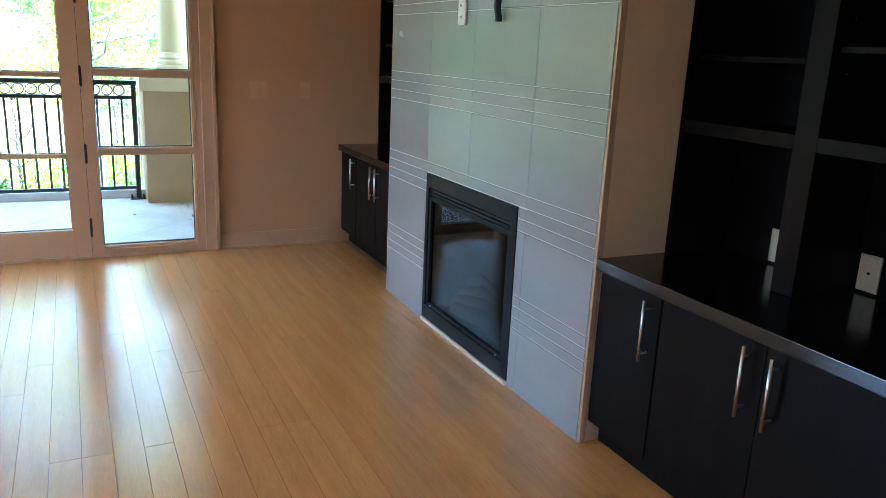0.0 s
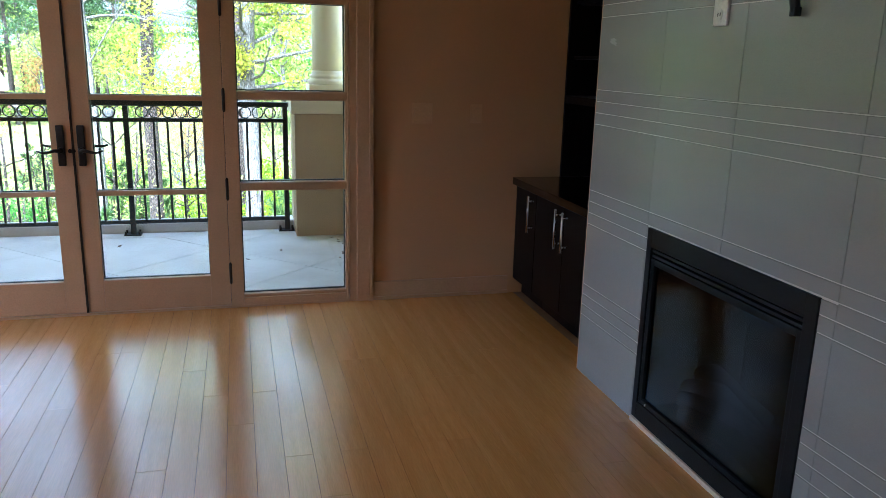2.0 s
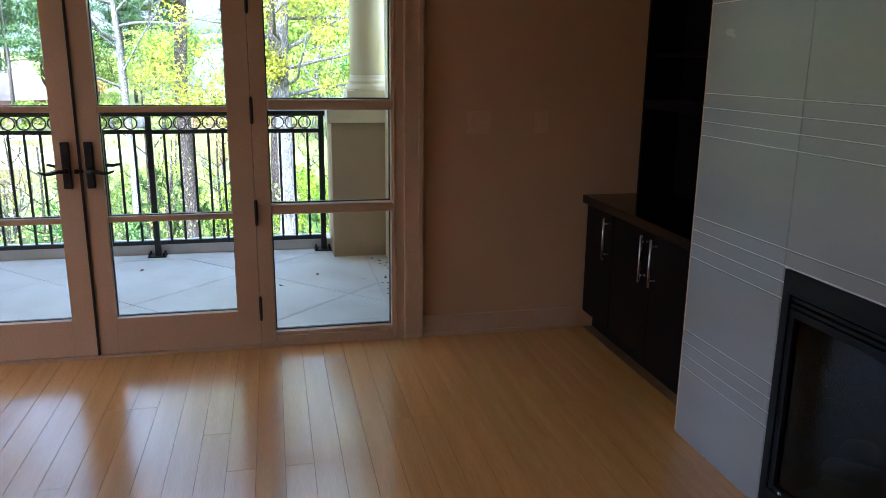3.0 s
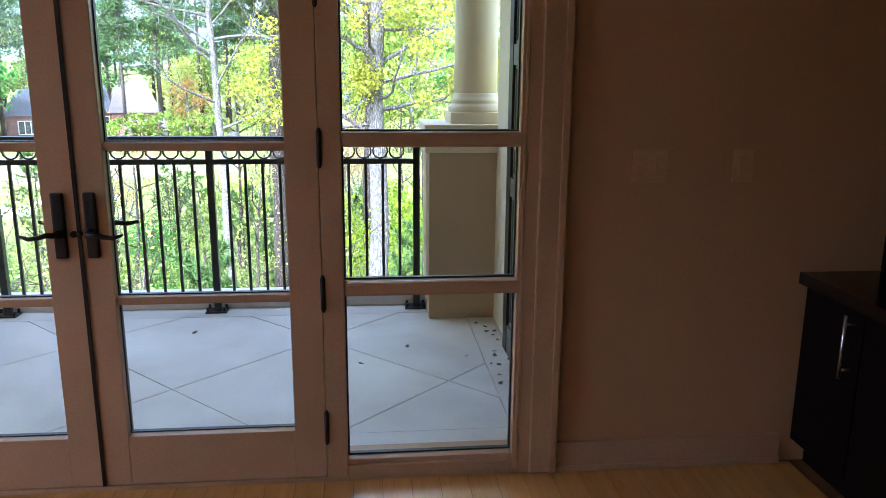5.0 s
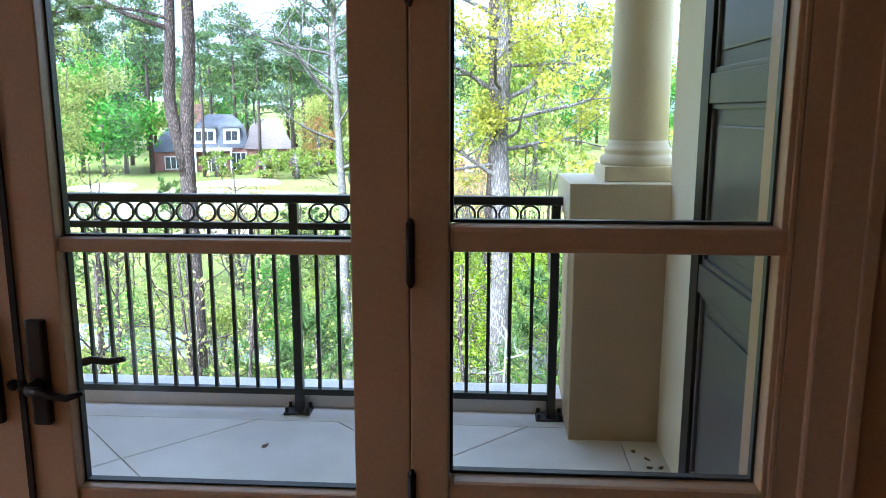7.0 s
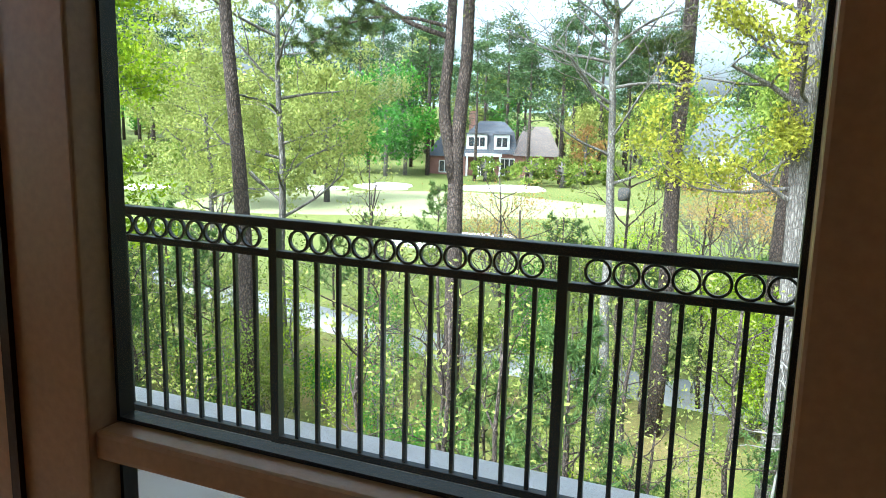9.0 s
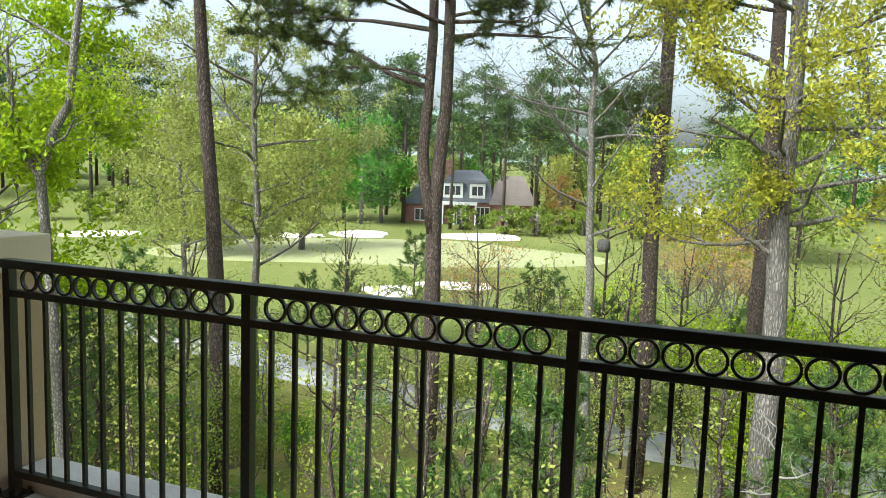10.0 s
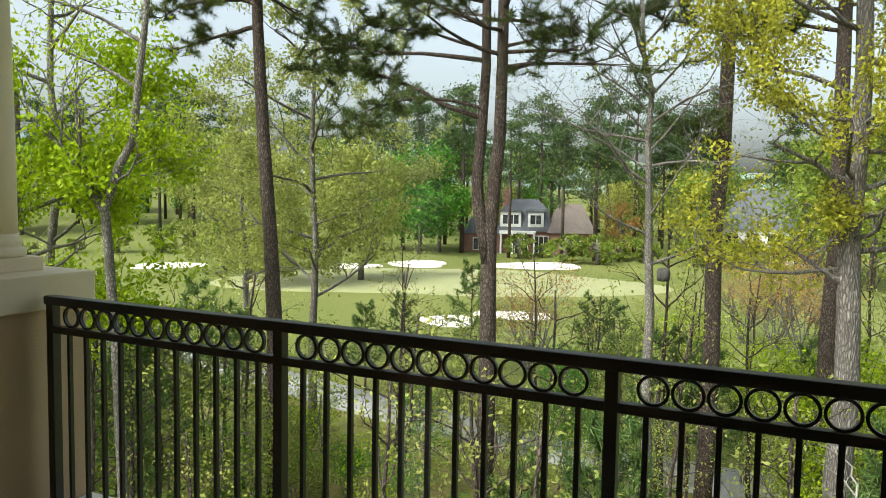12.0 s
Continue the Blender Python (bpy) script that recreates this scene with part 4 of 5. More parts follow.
r = random.Random(11)
tk = [(-0.0, 0, 0), (0.02, 0, 3), (-0.04, 0, 5), (-0.16, 0.0, 7), (-0.34, -0.05, 9.5), (-0.5, -0.05, 12), (-0.62, 0, 15), (-0.7, 0, 19)]
lm = boughs(r, tk, 13.6, 18.8, 20, 2.4)
lg = [((-0.48, -0.05, 11.95), (-0.9, -0.44, -0.1), 2.3, 0.06, 0.02, 0.3, -0.02), ((-0.5, -0.05, 12.6), (-0.9, -0.44, 0.0), 2.5, 0.05, 0.06, 0.3),
      ((-0.5, -0.05, 12.75), (0.9, 0.44, 0.05), 2.2, 0.045, 0.03, 0.25), ((-0.5, -0.05, 13.1), (0.2, -0.9, 0.0), 2.0, 0.045, 0.08, 0.3), ((-0.55, 0, 13.4), (-0.9, 0.3, 0.1), 2.3, 0.045, 0.1, 0.3)]
pine_tree(-12.18, 14.00, "tall pine with a straight red-brown scaly trunk", tk, taper(0.23, 0.09, 7), lm, 11, long_boughs=lg)

tk = [(0, 0, 0), (0.02, 0, 3.5), (0.0, 0, 6.2), (0.0, 0, 7.2), (0.06, 0.03, 8.2), (0.17, 0.06, 9.4), (0.2, 0.05, 11), (0.22, 0, 14), (0.24, 0, 19)]
fork = [(0.0, 0, 6.6), (-0.12, -0.06, 7.3), (-0.25, -0.12, 8.0), (-0.27, -0.13, 8.6), (-0.2, -0.10, 9.5), (-0.13, -0.07, 11), (-0.16, -0.08, 13.5), (-0.24, 0, 18)]
lm = boughs(r, tk, 14.0, 18.8, 18, 2.4) + boughs(r, fork, 14.0, 17.5, 10, 2.0)
lg = [((-0.18, -0.1, 9.85), (-0.9, -0.44, 0.3), 4.5, 0.065, 0.13, 0.38, 0.0), ((-0.15, -0.1, 10.05), (-0.75, -0.7, 0.25), 3.4, 0.045, 0.12, 0.45, 0.0),
      ((-0.13, -0.08, 11.1), (-0.9, -0.44, 0.1), 4.3, 0.06, 0.0, 0.42, 0.02), ((-0.13, -0.07, 11.35), (-0.9, -0.2, 0.2), 3.0, 0.045, 0.03, 0.4, 0.0),
      ((-0.14, -0.07, 11.9), (-0.9, -0.44, 0.25), 3.6, 0.05, 0.06, 0.4, 0.0), ((-0.15, -0.07, 12.6), (-0.8, -0.6, 0.1), 3.2, 0.045, 0.05, 0.35, 0.0),
      ((0.2, 0.05, 10.85), (0.9, 0.44, 0.2), 1.1, 0.04, 0.03, 0.3), ((0.2, 0.05, 11.4), (0.9, 0.3, 0.25), 1.5, 0.045, 0.0, 0.3), ((0.2, 0.04, 12.0), (0.8, 0.5, 0.1), 1.7, 0.045, 0.05, 0.3), ((0.2, 0.04, 12.7), (0.9, 0.44, 0.0), 1.9, 0.045, 0.06, 0.25)]
pine_tree(-7.50, 15.61, "tall forked pine with dark spreading boughs", tk, taper(0.215, 0.10, 8), lm, 12, [(fork, taper(0.17, 0.085, 7))], long_boughs=lg)

tk = wavy(19, (0.012, 0.005), 5, 8, 0.05)
lm = boughs(r, tk, 13.2, 18.8, 22, 2.3)
lg = [((0.15, 0.06, 12.0), (-0.9, -0.44, 0.12), 2.3, 0.045, 0.03, 0.3), ((0.15, 0.06, 12.5), (-0.9, -0.3, 0.05), 2.6, 0.045, 0.04, 0.3), ((0.14, 0.05, 9.9), (-0.9, -0.44, 0.05), 1.4, 0.035, 0.1, 0.3), ((0.14, 0.05, 9.5), (-0.7, -0.7, 0.0), 1.0, 0.03, 0.1, 0.3), ((0.15, 0.06, 12.9), (0.9, 0.44, 0.1), 2.0, 0.045, 0.08, 0.3)]
pine_tree(-3.12, 18.79, "tall pine with a slim dark trunk", tk, taper(0.22, 0.12, 8), lm, 13, long_boughs=lg)

tk = wavy(19, (-0.004, 0.0), 8, 8, 0.05)
lm = boughs(r, tk, 13.6, 18.8, 22, 2.6)
lg = [((0.0, 0, 12.2), (-0.9, -0.44, 0.2), 3.0, 0.06, 0.08, 0.3), ((0.0, 0, 12.7), (-0.9, -0.2, 0.1), 2.8, 0.05, 0.05, 0.3), ((0.0, 0, 12.8), (0.9, 0.3, 0.1), 2.6, 0.05, 0.05, 0.3)]
pine_tree(-0.47, 20.90, "dark pine standing behind the pale oak", tk, taper(0.25, 0.12, 8), lm, 14, long_boughs=lg)

# pale-barked oak with yellow-green spring leaves
tk = wavy(15, (0.0, 0.0), 21, 10, 0.06)
limbs = [(0.44, (-0.7, -0.5, 0.35), 1.3, 0.06), (0.48, (0.9, 0.2, 0.15), 2.2, 0.06), (0.52, (0.8, -0.5, 0.1), 2.2, 0.06), (0.55, (0.9, 0.4, 0.25), 2.4, 0.06), (0.56, (-0.8, -0.5, 0.3), 1.7, 0.07), (0.6, (-0.8, -0.4, 0.2), 1.8, 0.06),
         (0.63, (0.5, -0.8, 0.2), 1.6, 0.05), (0.66, (-0.9, -0.2, 0.3), 2.0, 0.06), (0.7, (0.9, 0.1, 0.3), 2.2, 0.06), (0.74, (-0.8, -0.5, 0.35), 2.2, 0.06), (0.78, (0.3, 0.9, 0.3), 2.0, 0.05), (0.82, (-0.6, 0.5, 0.5), 2.0, 0.05), (0.88, (0.4, -0.5, 0.7), 2.0, 0.05), (0.95, (0, 0, 1), 2.0, 0.05)]
limbs += [(0.46 + 0.035 * k, (math.cos(k * 2.4 + 3.4), math.sin(k * 2.4 + 3.4) - 0.2, 0.12), 1.9, 0.045) for k in range(10)]
leafy_tree("oak_tree", -0.34, 15.39, "pale grey-barked oak with yellow-green spring leaves", tk, taper(0.285, 0.10, 10), limbs, LEAF_YELLOW, 0.049, 25, OAKBARK, 21, 2, 0.12)

# white-barked small tree, mostly bare twigs
tk = [(0, 0, 0), (0.05, 0, 2), (-0.05, 0, 4), (-0.02, 0, 5.6), (-0.1, 0, 7), (-0.14, 0, 8.4), (-0.2, 0, 9.4), (-0.14, 0, 10.4), (-0.34, 0, 11.2), (-0.42, 0, 12.4)]
limbs = [(0.42, (0.9, 0.3, 0.5), 1.2, 0.045), (0.47, (-0.9, -0.4, 0.5), 1.3, 0.04), (0.56, (-0.9, -0.4, 0.35), 2.0, 0.045), (0.6, (0.9, 0.4, 0.35), 1.6, 0.04), (0.66, (-0.9, -0.3, 0.4), 1.9, 0.04), (0.7, (0.8, 0.3, 0.6), 1.5, 0.035), (0.76, (-0.8, -0.4, 0.7), 1.9, 0.035), (0.82, (0.7, 0.5, 0.7), 1.6, 0.03), (0.88, (-0.6, -0.3, 0.9), 1.8, 0.03), (0.95, (-0.2, 0.1, 1), 1.8, 0.028)]
arching = [(0.5 + 0.045 * k, (-0.8 if k % 3 else 0.75, -0.4 + 0.25 * (k % 4), 0.55 + 0.08 * (k % 5)), 1.9, 0.03) for k in range(11)]
leafy_tree("birch_tree", -4.08, 16.62, "slender pale-barked tree with bare twigs and few leaves", tk, taper(0.135, 0.035, 9), limbs + arching, LEAF_MID, 0.03, 1, PALEBARK, 31, 3, 0.10, wild=0.6)
nx_, ny_ = -3.85, 16.66
bm = lathe(bmesh.new(), 0, 0, [(0.02, -0.15), (0.13, -0.14), (0.145, -0.05), (0.145, 0.06), (0.12, 0.13), (0.03, 0.15)], 16)
bmesh.ops.translate(bm, verts=bm.verts, vec=(nx_, ny_, -0.08))
whole("hornet_nest", bm, SNAG, "grey papery nest hanging in the pale tree", "nest", at=(nx_, ny_, -0.08), smooth=True)

# forked grey tree on the far left side of the balcony
tk = [(0.18, 0.08, 0), (0.22, 0.1, 3), (0.14, 0.06, 5.6), (0, 0, 7.9), (0.22, 0.1, 8.6), (0.42, 0.2, 9.0), (0.5, 0.25, 9.9), (0.6, 0.3, 10.8), (0.72, 0.35, 12.2), (0.75, 0.4, 14)]
limbs = [(0.33, (-0.5, -0.25, 0.75), 1.7, 0.075), (0.35, (-0.35, -0.15, 1.0), 1.9, 0.05), (0.4, (0.9, 0.4, 0.4), 0.7, 0.03), (0.66, (-0.8, -0.3, 0.4), 1.6, 0.035), (0.75, (-0.9, -0.3, 0.5), 1.6, 0.035), (0.85, (-0.8, -0.4, 0.5), 1.8, 0.03), (0.95, (0.3, 0.1, 0.8), 1.4, 0.03)]
leafy_tree("maple_tree", -11.34, 8.57, "forked grey-barked tree with lime green leaves", tk, taper(0.10, 0.04, 9), limbs, LEAF_LIME, 0.04, 4, PALEBARK, 41, 2, 0.12)
tk = wavy(13, (0.01, 0.0), 43, 8, 0.15)
limbs = [(0.36 + 0.021 * k, (math.cos(k * 2.4), math.sin(k * 2.4), 0.2), 1.9, 0.045) for k in range(18)]
leafy_tree("maple_tree", -14.06, 8.81, "bright lime green tree beside the pier", tk, taper(0.12, 0.04, 8), limbs, LEAF_LIME, 0.06, 34, PALEBARK, 43, 2, 0.14)
tk = wavy(14, (0.01, 0.0), 44, 8, 0.15)
limbs = [(0.5 + 0.05 * k, (math.cos(k * 2.1), math.sin(k * 2.1), 0.4), 1.8, 0.05) for k in range(10)]
leafy_tree("maple_tree", -16.23, 11.25, "grey-barked tree with thin lime leaves", tk, taper(0.14, 0.05, 8), limbs, LEAF_LIME, 0.055, 7, PALEBARK, 44, 2, 0.2)

# bleached dead snag with curling twigs
tk = wavy(4.1, (0.02, 0.0), 46, 8, 0.07)
limbs = [(0.7 + 0.06 * k, (math.cos(k * 1.9), math.sin(k * 1.9), 0.35), 0.55, 0.02) for k in range(6)]
leafy_tree("dead_snag", -0.40, 11.9, "bleached bare snag with curling twigs", tk, taper(0.035, 0.016, 8), limbs, LEAF_MID, 0.03, 0, BLEACHED, 46, 1, 0.1, "dead tree", wild=1.4)

# budding tree with pale leaves
tk = wavy(13, (-0.012, 0.0), 51, 8, 0.1)
limbs = [(0.36 + 0.037 * k, (math.cos(k * 2.4 + 0.5), math.sin(k * 2.4 + 0.5), 0.45), 2.5, 0.055) for k in range(17)]
leafy_tree("budding_tree", -15.56, 20.22, "tree with pale yellow-green budding leaves", tk, taper(0.16, 0.05, 8), limbs, LEAF_PALE, 0.06, 27, OAKBARK, 51, 2, 0.12)
tk = wavy(11, (0.0, 0.0), 52, 8, 0.15)
limbs = [(0.3 + 0.045 * k, (math.cos(k * 2.4 + 2), math.sin(k * 2.4 + 2), 0.4), 2.2, 0.05) for k in range(14)]
leafy_tree("budding_tree", -23.17, 25.67, "tree with pale yellow-green budding leaves", tk, taper(0.15, 0.05, 8), limbs, LEAF_PALE, 0.08, 20, OAKBARK, 52, 2, 0.16)

# ---- undergrowth below the balcony ----


def shrub(name, label, seed, h, leaf, size, per, stems, bark=PALEBARK, spread_=0.35, category="shrub", group="undergrowth", blur=0.16, depth=1):
    r, rng = random.Random(seed), np.random.default_rng(seed)
    t = thing(name, (0, 0, 0), label, category, group)
    bm, tips = bmesh.new(), []
    for k in range(stems):
        a = r.uniform(0, 6.283)
        d = Vector((math.cos(a) * spread_, math.sin(a) * spread_, 1))
        grow(bm, r, (r.uniform(-0.1, 0.1), r.uniform(-0.1, 0.1), 0), d, h * r.uniform(0.45, 0.65), 0.008 * h + 0.006, depth + 1, tips, 0.55, 5, 0.25, 0.62)
    hang("trunk", finish(bm, "trunk", bark, (0, 0, 0), True), t)
    hang("crown", leaf_mesh("crown", spread(tips, per, blur, rng), size, leaf, rng, 0.5, 0.2), t)
    return t


def sapling(label, seed, h, leaf, size, per):
    tk = wavy(h, (0.0, 0.0), seed, 6, 0.12)
    limbs = [(0.3 + 0.05 * k, (math.cos(k * 2.4 + seed), math.sin(k * 2.4 + seed), 0.35), h * 0.16, 0.018) for k in range(14)]
    return leafy_tree("sapling", 0, 0, label, tk, taper(0.045, 0.012, 6), limbs, leaf, size, per, OAKBARK, seed, 1, 0.2, "sapling", "saplings in the woods")


def young_pine(seed, h):
    r = random.Random(seed)
    tk = wavy(h, (0, 0), seed, 5, 0.05)
    lm = []
    for k in range(26):
        z = h * (0.2 + 0.78 * k / 25)
        a = k * 2.4
        lm.append(((0, 0, z), (math.cos(a), math.sin(a), 0.45), (h - z) * 0.32 + 0.25, 0.015))
    return pine_tree(0, 0, "young bushy pine in the undergrowth", tk, taper(0.06, 0.01, 5), lm, seed, (), YOUNGNEEDLES, "young pines", 0.17, 16, 0.012, "young_pine", 1)


def scatter(proto, spots, seed, s0=0.8, s1=1.25):
    """First spot takes the thing itself, the others copies."""
    r = random.Random(seed)
    for i, (x, y) in enumerate(spots):
        s = r.uniform(s0, s1)
        m = pose(x, y, height(x, y) - 0.05, 0, 0, r.uniform(0, 360)) @ Matrix.Diagonal((s, s, s, 1))
        if i == 0:
            last = (proto, m)
        else:
            copy_thing(proto, m)
    last[0].matrix_basis = last[1]


def spots(seed, count, d0, d1, a0, a1):
    """Places in a fan in front of the balcony: distance and bearing to the left of straight ahead."""
    r = random.Random(seed)
    out = []
    for _ in range(count):
        d, a = math.sqrt(r.uniform(d0 * d0, d1 * d1)), radians(r.uniform(a0, a1))
        out.append((-1 - d * math.sin(a), d * math.cos(a)))
    return out


scatter(sapling("thin sapling with sparse fresh leaves", 61, 4.3, LEAF_MID, 0.045, 9), spots(1, 26, 9, 25, -28, 66) + spots(31, 12, 14, 30, 40, 64), 1, 0.6, 0.95)
scatter(sapling("thin sapling with pale yellow leaves", 62, 3.9, LEAF_PALE, 0.042, 8), spots(2, 26, 9, 26, -28, 66), 2, 0.6, 1.0)
scatter(sapling("thin sapling with fresh green leaves", 63, 3.4, LEAF_GREEN, 0.042, 9), spots(3, 14, 9, 22, -28, 66), 3, 0.6, 1.0)
scatter(sapling("thin sapling with lime leaves", 64, 4.0, LEAF_LIME, 0.045, 6), spots(4, 18, 9, 24, -28, 66), 4, 0.6, 1.0)
scatter(shrub("shrub", "low bush with fresh green leaves", 71, 1.8, LEAF_GREEN, 0.042, 7, 7), spots(5, 18, 7, 20, -28, 66), 5, 0.5, 0.9)
scatter(shrub("shrub", "low bush with olive spring leaves", 72, 2.2, LEAF_MID, 0.042, 6, 7), spots(6, 26, 7, 24, -28, 66), 6, 0.5, 0.95)
scatter(young_pine(75, 4.2), [(-18.18, 16.66), (-19.76, 19.32), (-16.41, 16.97), (-19.91, 21.88), (-16.78, 25.41), (-16.52, 27.89), (-7.81, 26.03), (-7.97, 30.11), (-14.69, 31.02), (-17.32, 14.64), (-18.04, 13.81)] + spots(7, 14, 10, 26, -28, 66), 7, 0.85, 1.35)
scatter(shrub("rusty_shrub", "twiggy bush with rust-coloured spring leaves", 73, 5.5, LEAF_RUST, 0.05, 5, 14, PALEBARK, 0.4, "shrub", "rusty bushes", 0.2), [(-11.82, 31.08), (-2.38, 41.88), (-4.23, 43.79), (-1.23, 39.91)], 8, 0.9, 1.1)
scatter(shrub("yellow_shrub", "rounded bush with yellow-green leaves", 74, 3.6, LEAF_LIME, 0.06, 8, 9, PALEBARK, 0.5, "shrub", "yellow bushes", 0.2), [(-4.74, 29.67), (-2.13, 26.88), (-1.13, 23.91), (0.05, 19.88), (0.65, 25.86), (-15.58, 10.44), (-19.95, 14.62)], 9, 0.8, 1.15)

# bare thin trunks of the wood below
r = random.Random(77)
for i, (x, y) in enumerate(spots(9, 64, 9, 30, -26, 64)):
    if i == 0:
        tk = wavy(5.6, (0.01, 0), 78, 7, 0.06)
        stem = thing("thin_tree", (x, y, height(x, y) - 0.1), "slim bare young tree trunk in the woods", "tree", "slim trunks in the woods")
        bm, tips = bmesh.new(), []
        tube(bm, tk, taper(0.06, 0.02, 7), 8)
        rr = random.Random(2)
        for k in range(8):
            grow(bm, rr, tk[3 + k % 4], (math.cos(k * 2.4), math.sin(k * 2.4), 0.6), 1.0, 0.02, 1, tips, 0.6, 4)
        hang("trunk", finish(bm, "trunk", PINEBARK, (0, 0, 0), True), stem)
        hang("crown", leaf_mesh("crown", spread(tips, 3, 0.15, np.random.default_rng(3)), 0.045, LEAF_PALE, np.random.default_rng(4)), stem)
    else:
        s = r.uniform(0.7, 1.3)
        copy_thing(stem, pose(x, y, height(x, y) - 0.1, r.uniform(-4, 4), r.uniform(-4, 4), r.uniform(0, 360)) @ Matrix.Diagonal((s, s, s * r.uniform(0.8, 1.1), 1)))

# ---- far woods ----


def far_pine(seed, h):
    rng, r = np.random.default_rng(seed), random.Random(seed)
    t = thing("far_pine", (0, 0, 0), "tall dark pine across the golf course", "tree", "far pines")
    bm = bmesh.new()
    tube(bm, [(0, 0, 0), (0.1, 0, h * 0.5), (0, 0.1, h)], [0.32, 0.22, 0.05], 6)
    pts = []
    for k in range(26):
        z = h * r.uniform(0.42, 1.0)
        f = 1 - (z / h - 0.42) / 0.58
        a = r.uniform(0, 6.283)
        reach = (0.6 + 3.6 * f ** 0.8) * r.uniform(0.5, 1.0)
        c = np.array((math.cos(a) * reach, math.sin(a) * reach, z))
        tube(bm, [(0, 0, z - 0.4), tuple(c)], [0.06, 0.02], 4, False)
        pts.append(c + rng.normal(size=(150, 3)) * np.array((0.8, 0.8, 0.32)))
    hang("trunk", finish(bm, "trunk", PINEBARK, (0, 0, 0), True), t)
    hang("crown", leaf_mesh("crown", np.concatenate(pts), 0.21, FARPINE, rng, 0.42), t)
    return t


def far_leafy(name, label, seed, h, leaf, wide=0.33, low=0.2, count=26, per=110, size=0.24):
    rng, r = np.random.default_rng(seed), random.Random(seed)
    t = thing(name, (0, 0, 0), label, "tree", "far broadleaf trees")
    bm = bmesh.new()
    tube(bm, [(0, 0, 0), (0.1, 0, h * 0.3), (0, 0.1, h * 0.8)], [0.28, 0.2, 0.05], 6)
    pts = []
    for k in range(count):
        z = h * r.uniform(low, 0.95)
        f = math.sin(math.pi * min(1, max(0.05, (z / h - low + 0.12) / (1.1 - low)))) ** 0.7
        a = r.uniform(0, 6.283)
        reach = h * wide * f * math.sqrt(r.random())
        c = np.array((math.cos(a) * reach, math.sin(a) * reach, z))
        tube(bm, [(0, 0, z * 0.75), tuple(c)], [0.07, 0.02], 4, False)
        pts.append(c + rng.normal(size=(per, 3)) * np.array((0.075, 0.075, 0.055)) * h)
    hang("trunk", finish(bm, "trunk", OAKBARK, (0, 0, 0), True), t)
    hang("crown", leaf_mesh("crown", np.concatenate(pts), size, leaf, rng, 0.55), t)
    return t


def row(seed, count, d0, d1, p0, p1):
    r = random.Random(seed)
    out = []
    for k in range(count):
        d, a = r.uniform(d0, d1), radians(p0 + (p1 - p0) * (k + r.random()) / count)
        out.append((-1 - d * math.sin(a), d * math.cos(a)))
    return out


scatter(far_pine(81, 24), [(-77.14, 72.20), (-79.12, 80.16), (-75.03, 81.26), (-56.35, 104.11), (-49.86, 100.68), (-57.64, 112.45), (-45.62, 119.87), (-40.19, 115.44), (-39.19, 124.17), (-29.67, 116.43), (-23.95, 109.53), (-21.22, 116.16), (-18.13, 122.72)] + row(1, 22, 126, 150, 62, -30), 21, 0.8, 1.05)
scatter(far_pine(82, 21), [(-44.29, 94.46), (-29.49, 92.62), (-36.88, 93.24), (-26.01, 95.69)] + row(2, 26, 120, 170, 64, -30), 22, 0.8, 1.1)
scatter(far_leafy("far_oak", "bright green broadleaf tree by the fairway", 83, 13, LEAF_GREEN), [(-47.58, 88.39), (-46.62, 92.25), (-51.46, 90.84)] + row(3, 12, 126, 150, 60, -30), 23, 0.8, 1.15)
scatter(far_leafy("far_oak", "pale spring-green broadleaf tree by the fairway", 84, 14, LEAF_MID), [(-54.63, 59.25), (-11.93, 117.40), (-13.6, 95.2), (-0.99, 95.91), (-55.47, 83.76), (-0.49, 83.91), (0.60, 89.89), (3.93, 77.75)] + row(4, 26, 124, 160, 64, -32), 24, 0.8, 1.2)
scatter(far_leafy("far_oak", "yellowish budding broadleaf tree", 85, 12, LEAF_PALE, 0.3), [(-42.29, 51.38), (-39.33, 60.85), (-46.30, 53.26), (-25.33, 105.13)] + row(5, 14, 124, 140, 64, -30), 25, 0.8, 1.15)
scatter(far_leafy("hedge_bush", "dense green bush near the house", 86, 3.0, LEAF_MID, 0.55, 0.1, 16, 60, 0.16), [(-35.52, 93.76), (-28.72, 94.94), (-33.41, 96.62), (-23.19, 97.41), (-19.76, 96.09), (-12.2, 96.5), (-10.4, 95.8), (-8.0, 96.4), (-28.2, 90.0), (-24.6, 91.5), (-55.47, 74.04), (-59.40, 74.83), (-55.29, 76.64)] + row(6, 12, 96, 112, 62, 30) + row(7, 12, 118, 126, 28, -30), 26, 0.7, 1.4)
scatter(far_leafy("red_maple", "dark purple-red ornamental tree by the house", 87, 7, LEAF_RUST, 0.3, 0.2, 14, 60, 0.2), [(-23.86, 100.34)], 27)

# ---- houses across the fairway ----


def house_at(name, px, py, yaw, label):
    h = thing(name, (px, py, height(px, py)), label, "house", "houses across the fairway")
    h.rotation_euler = (0, 0, yaw)
    ORIGIN[h.name] = Vector((0, 0, 0))
    return h


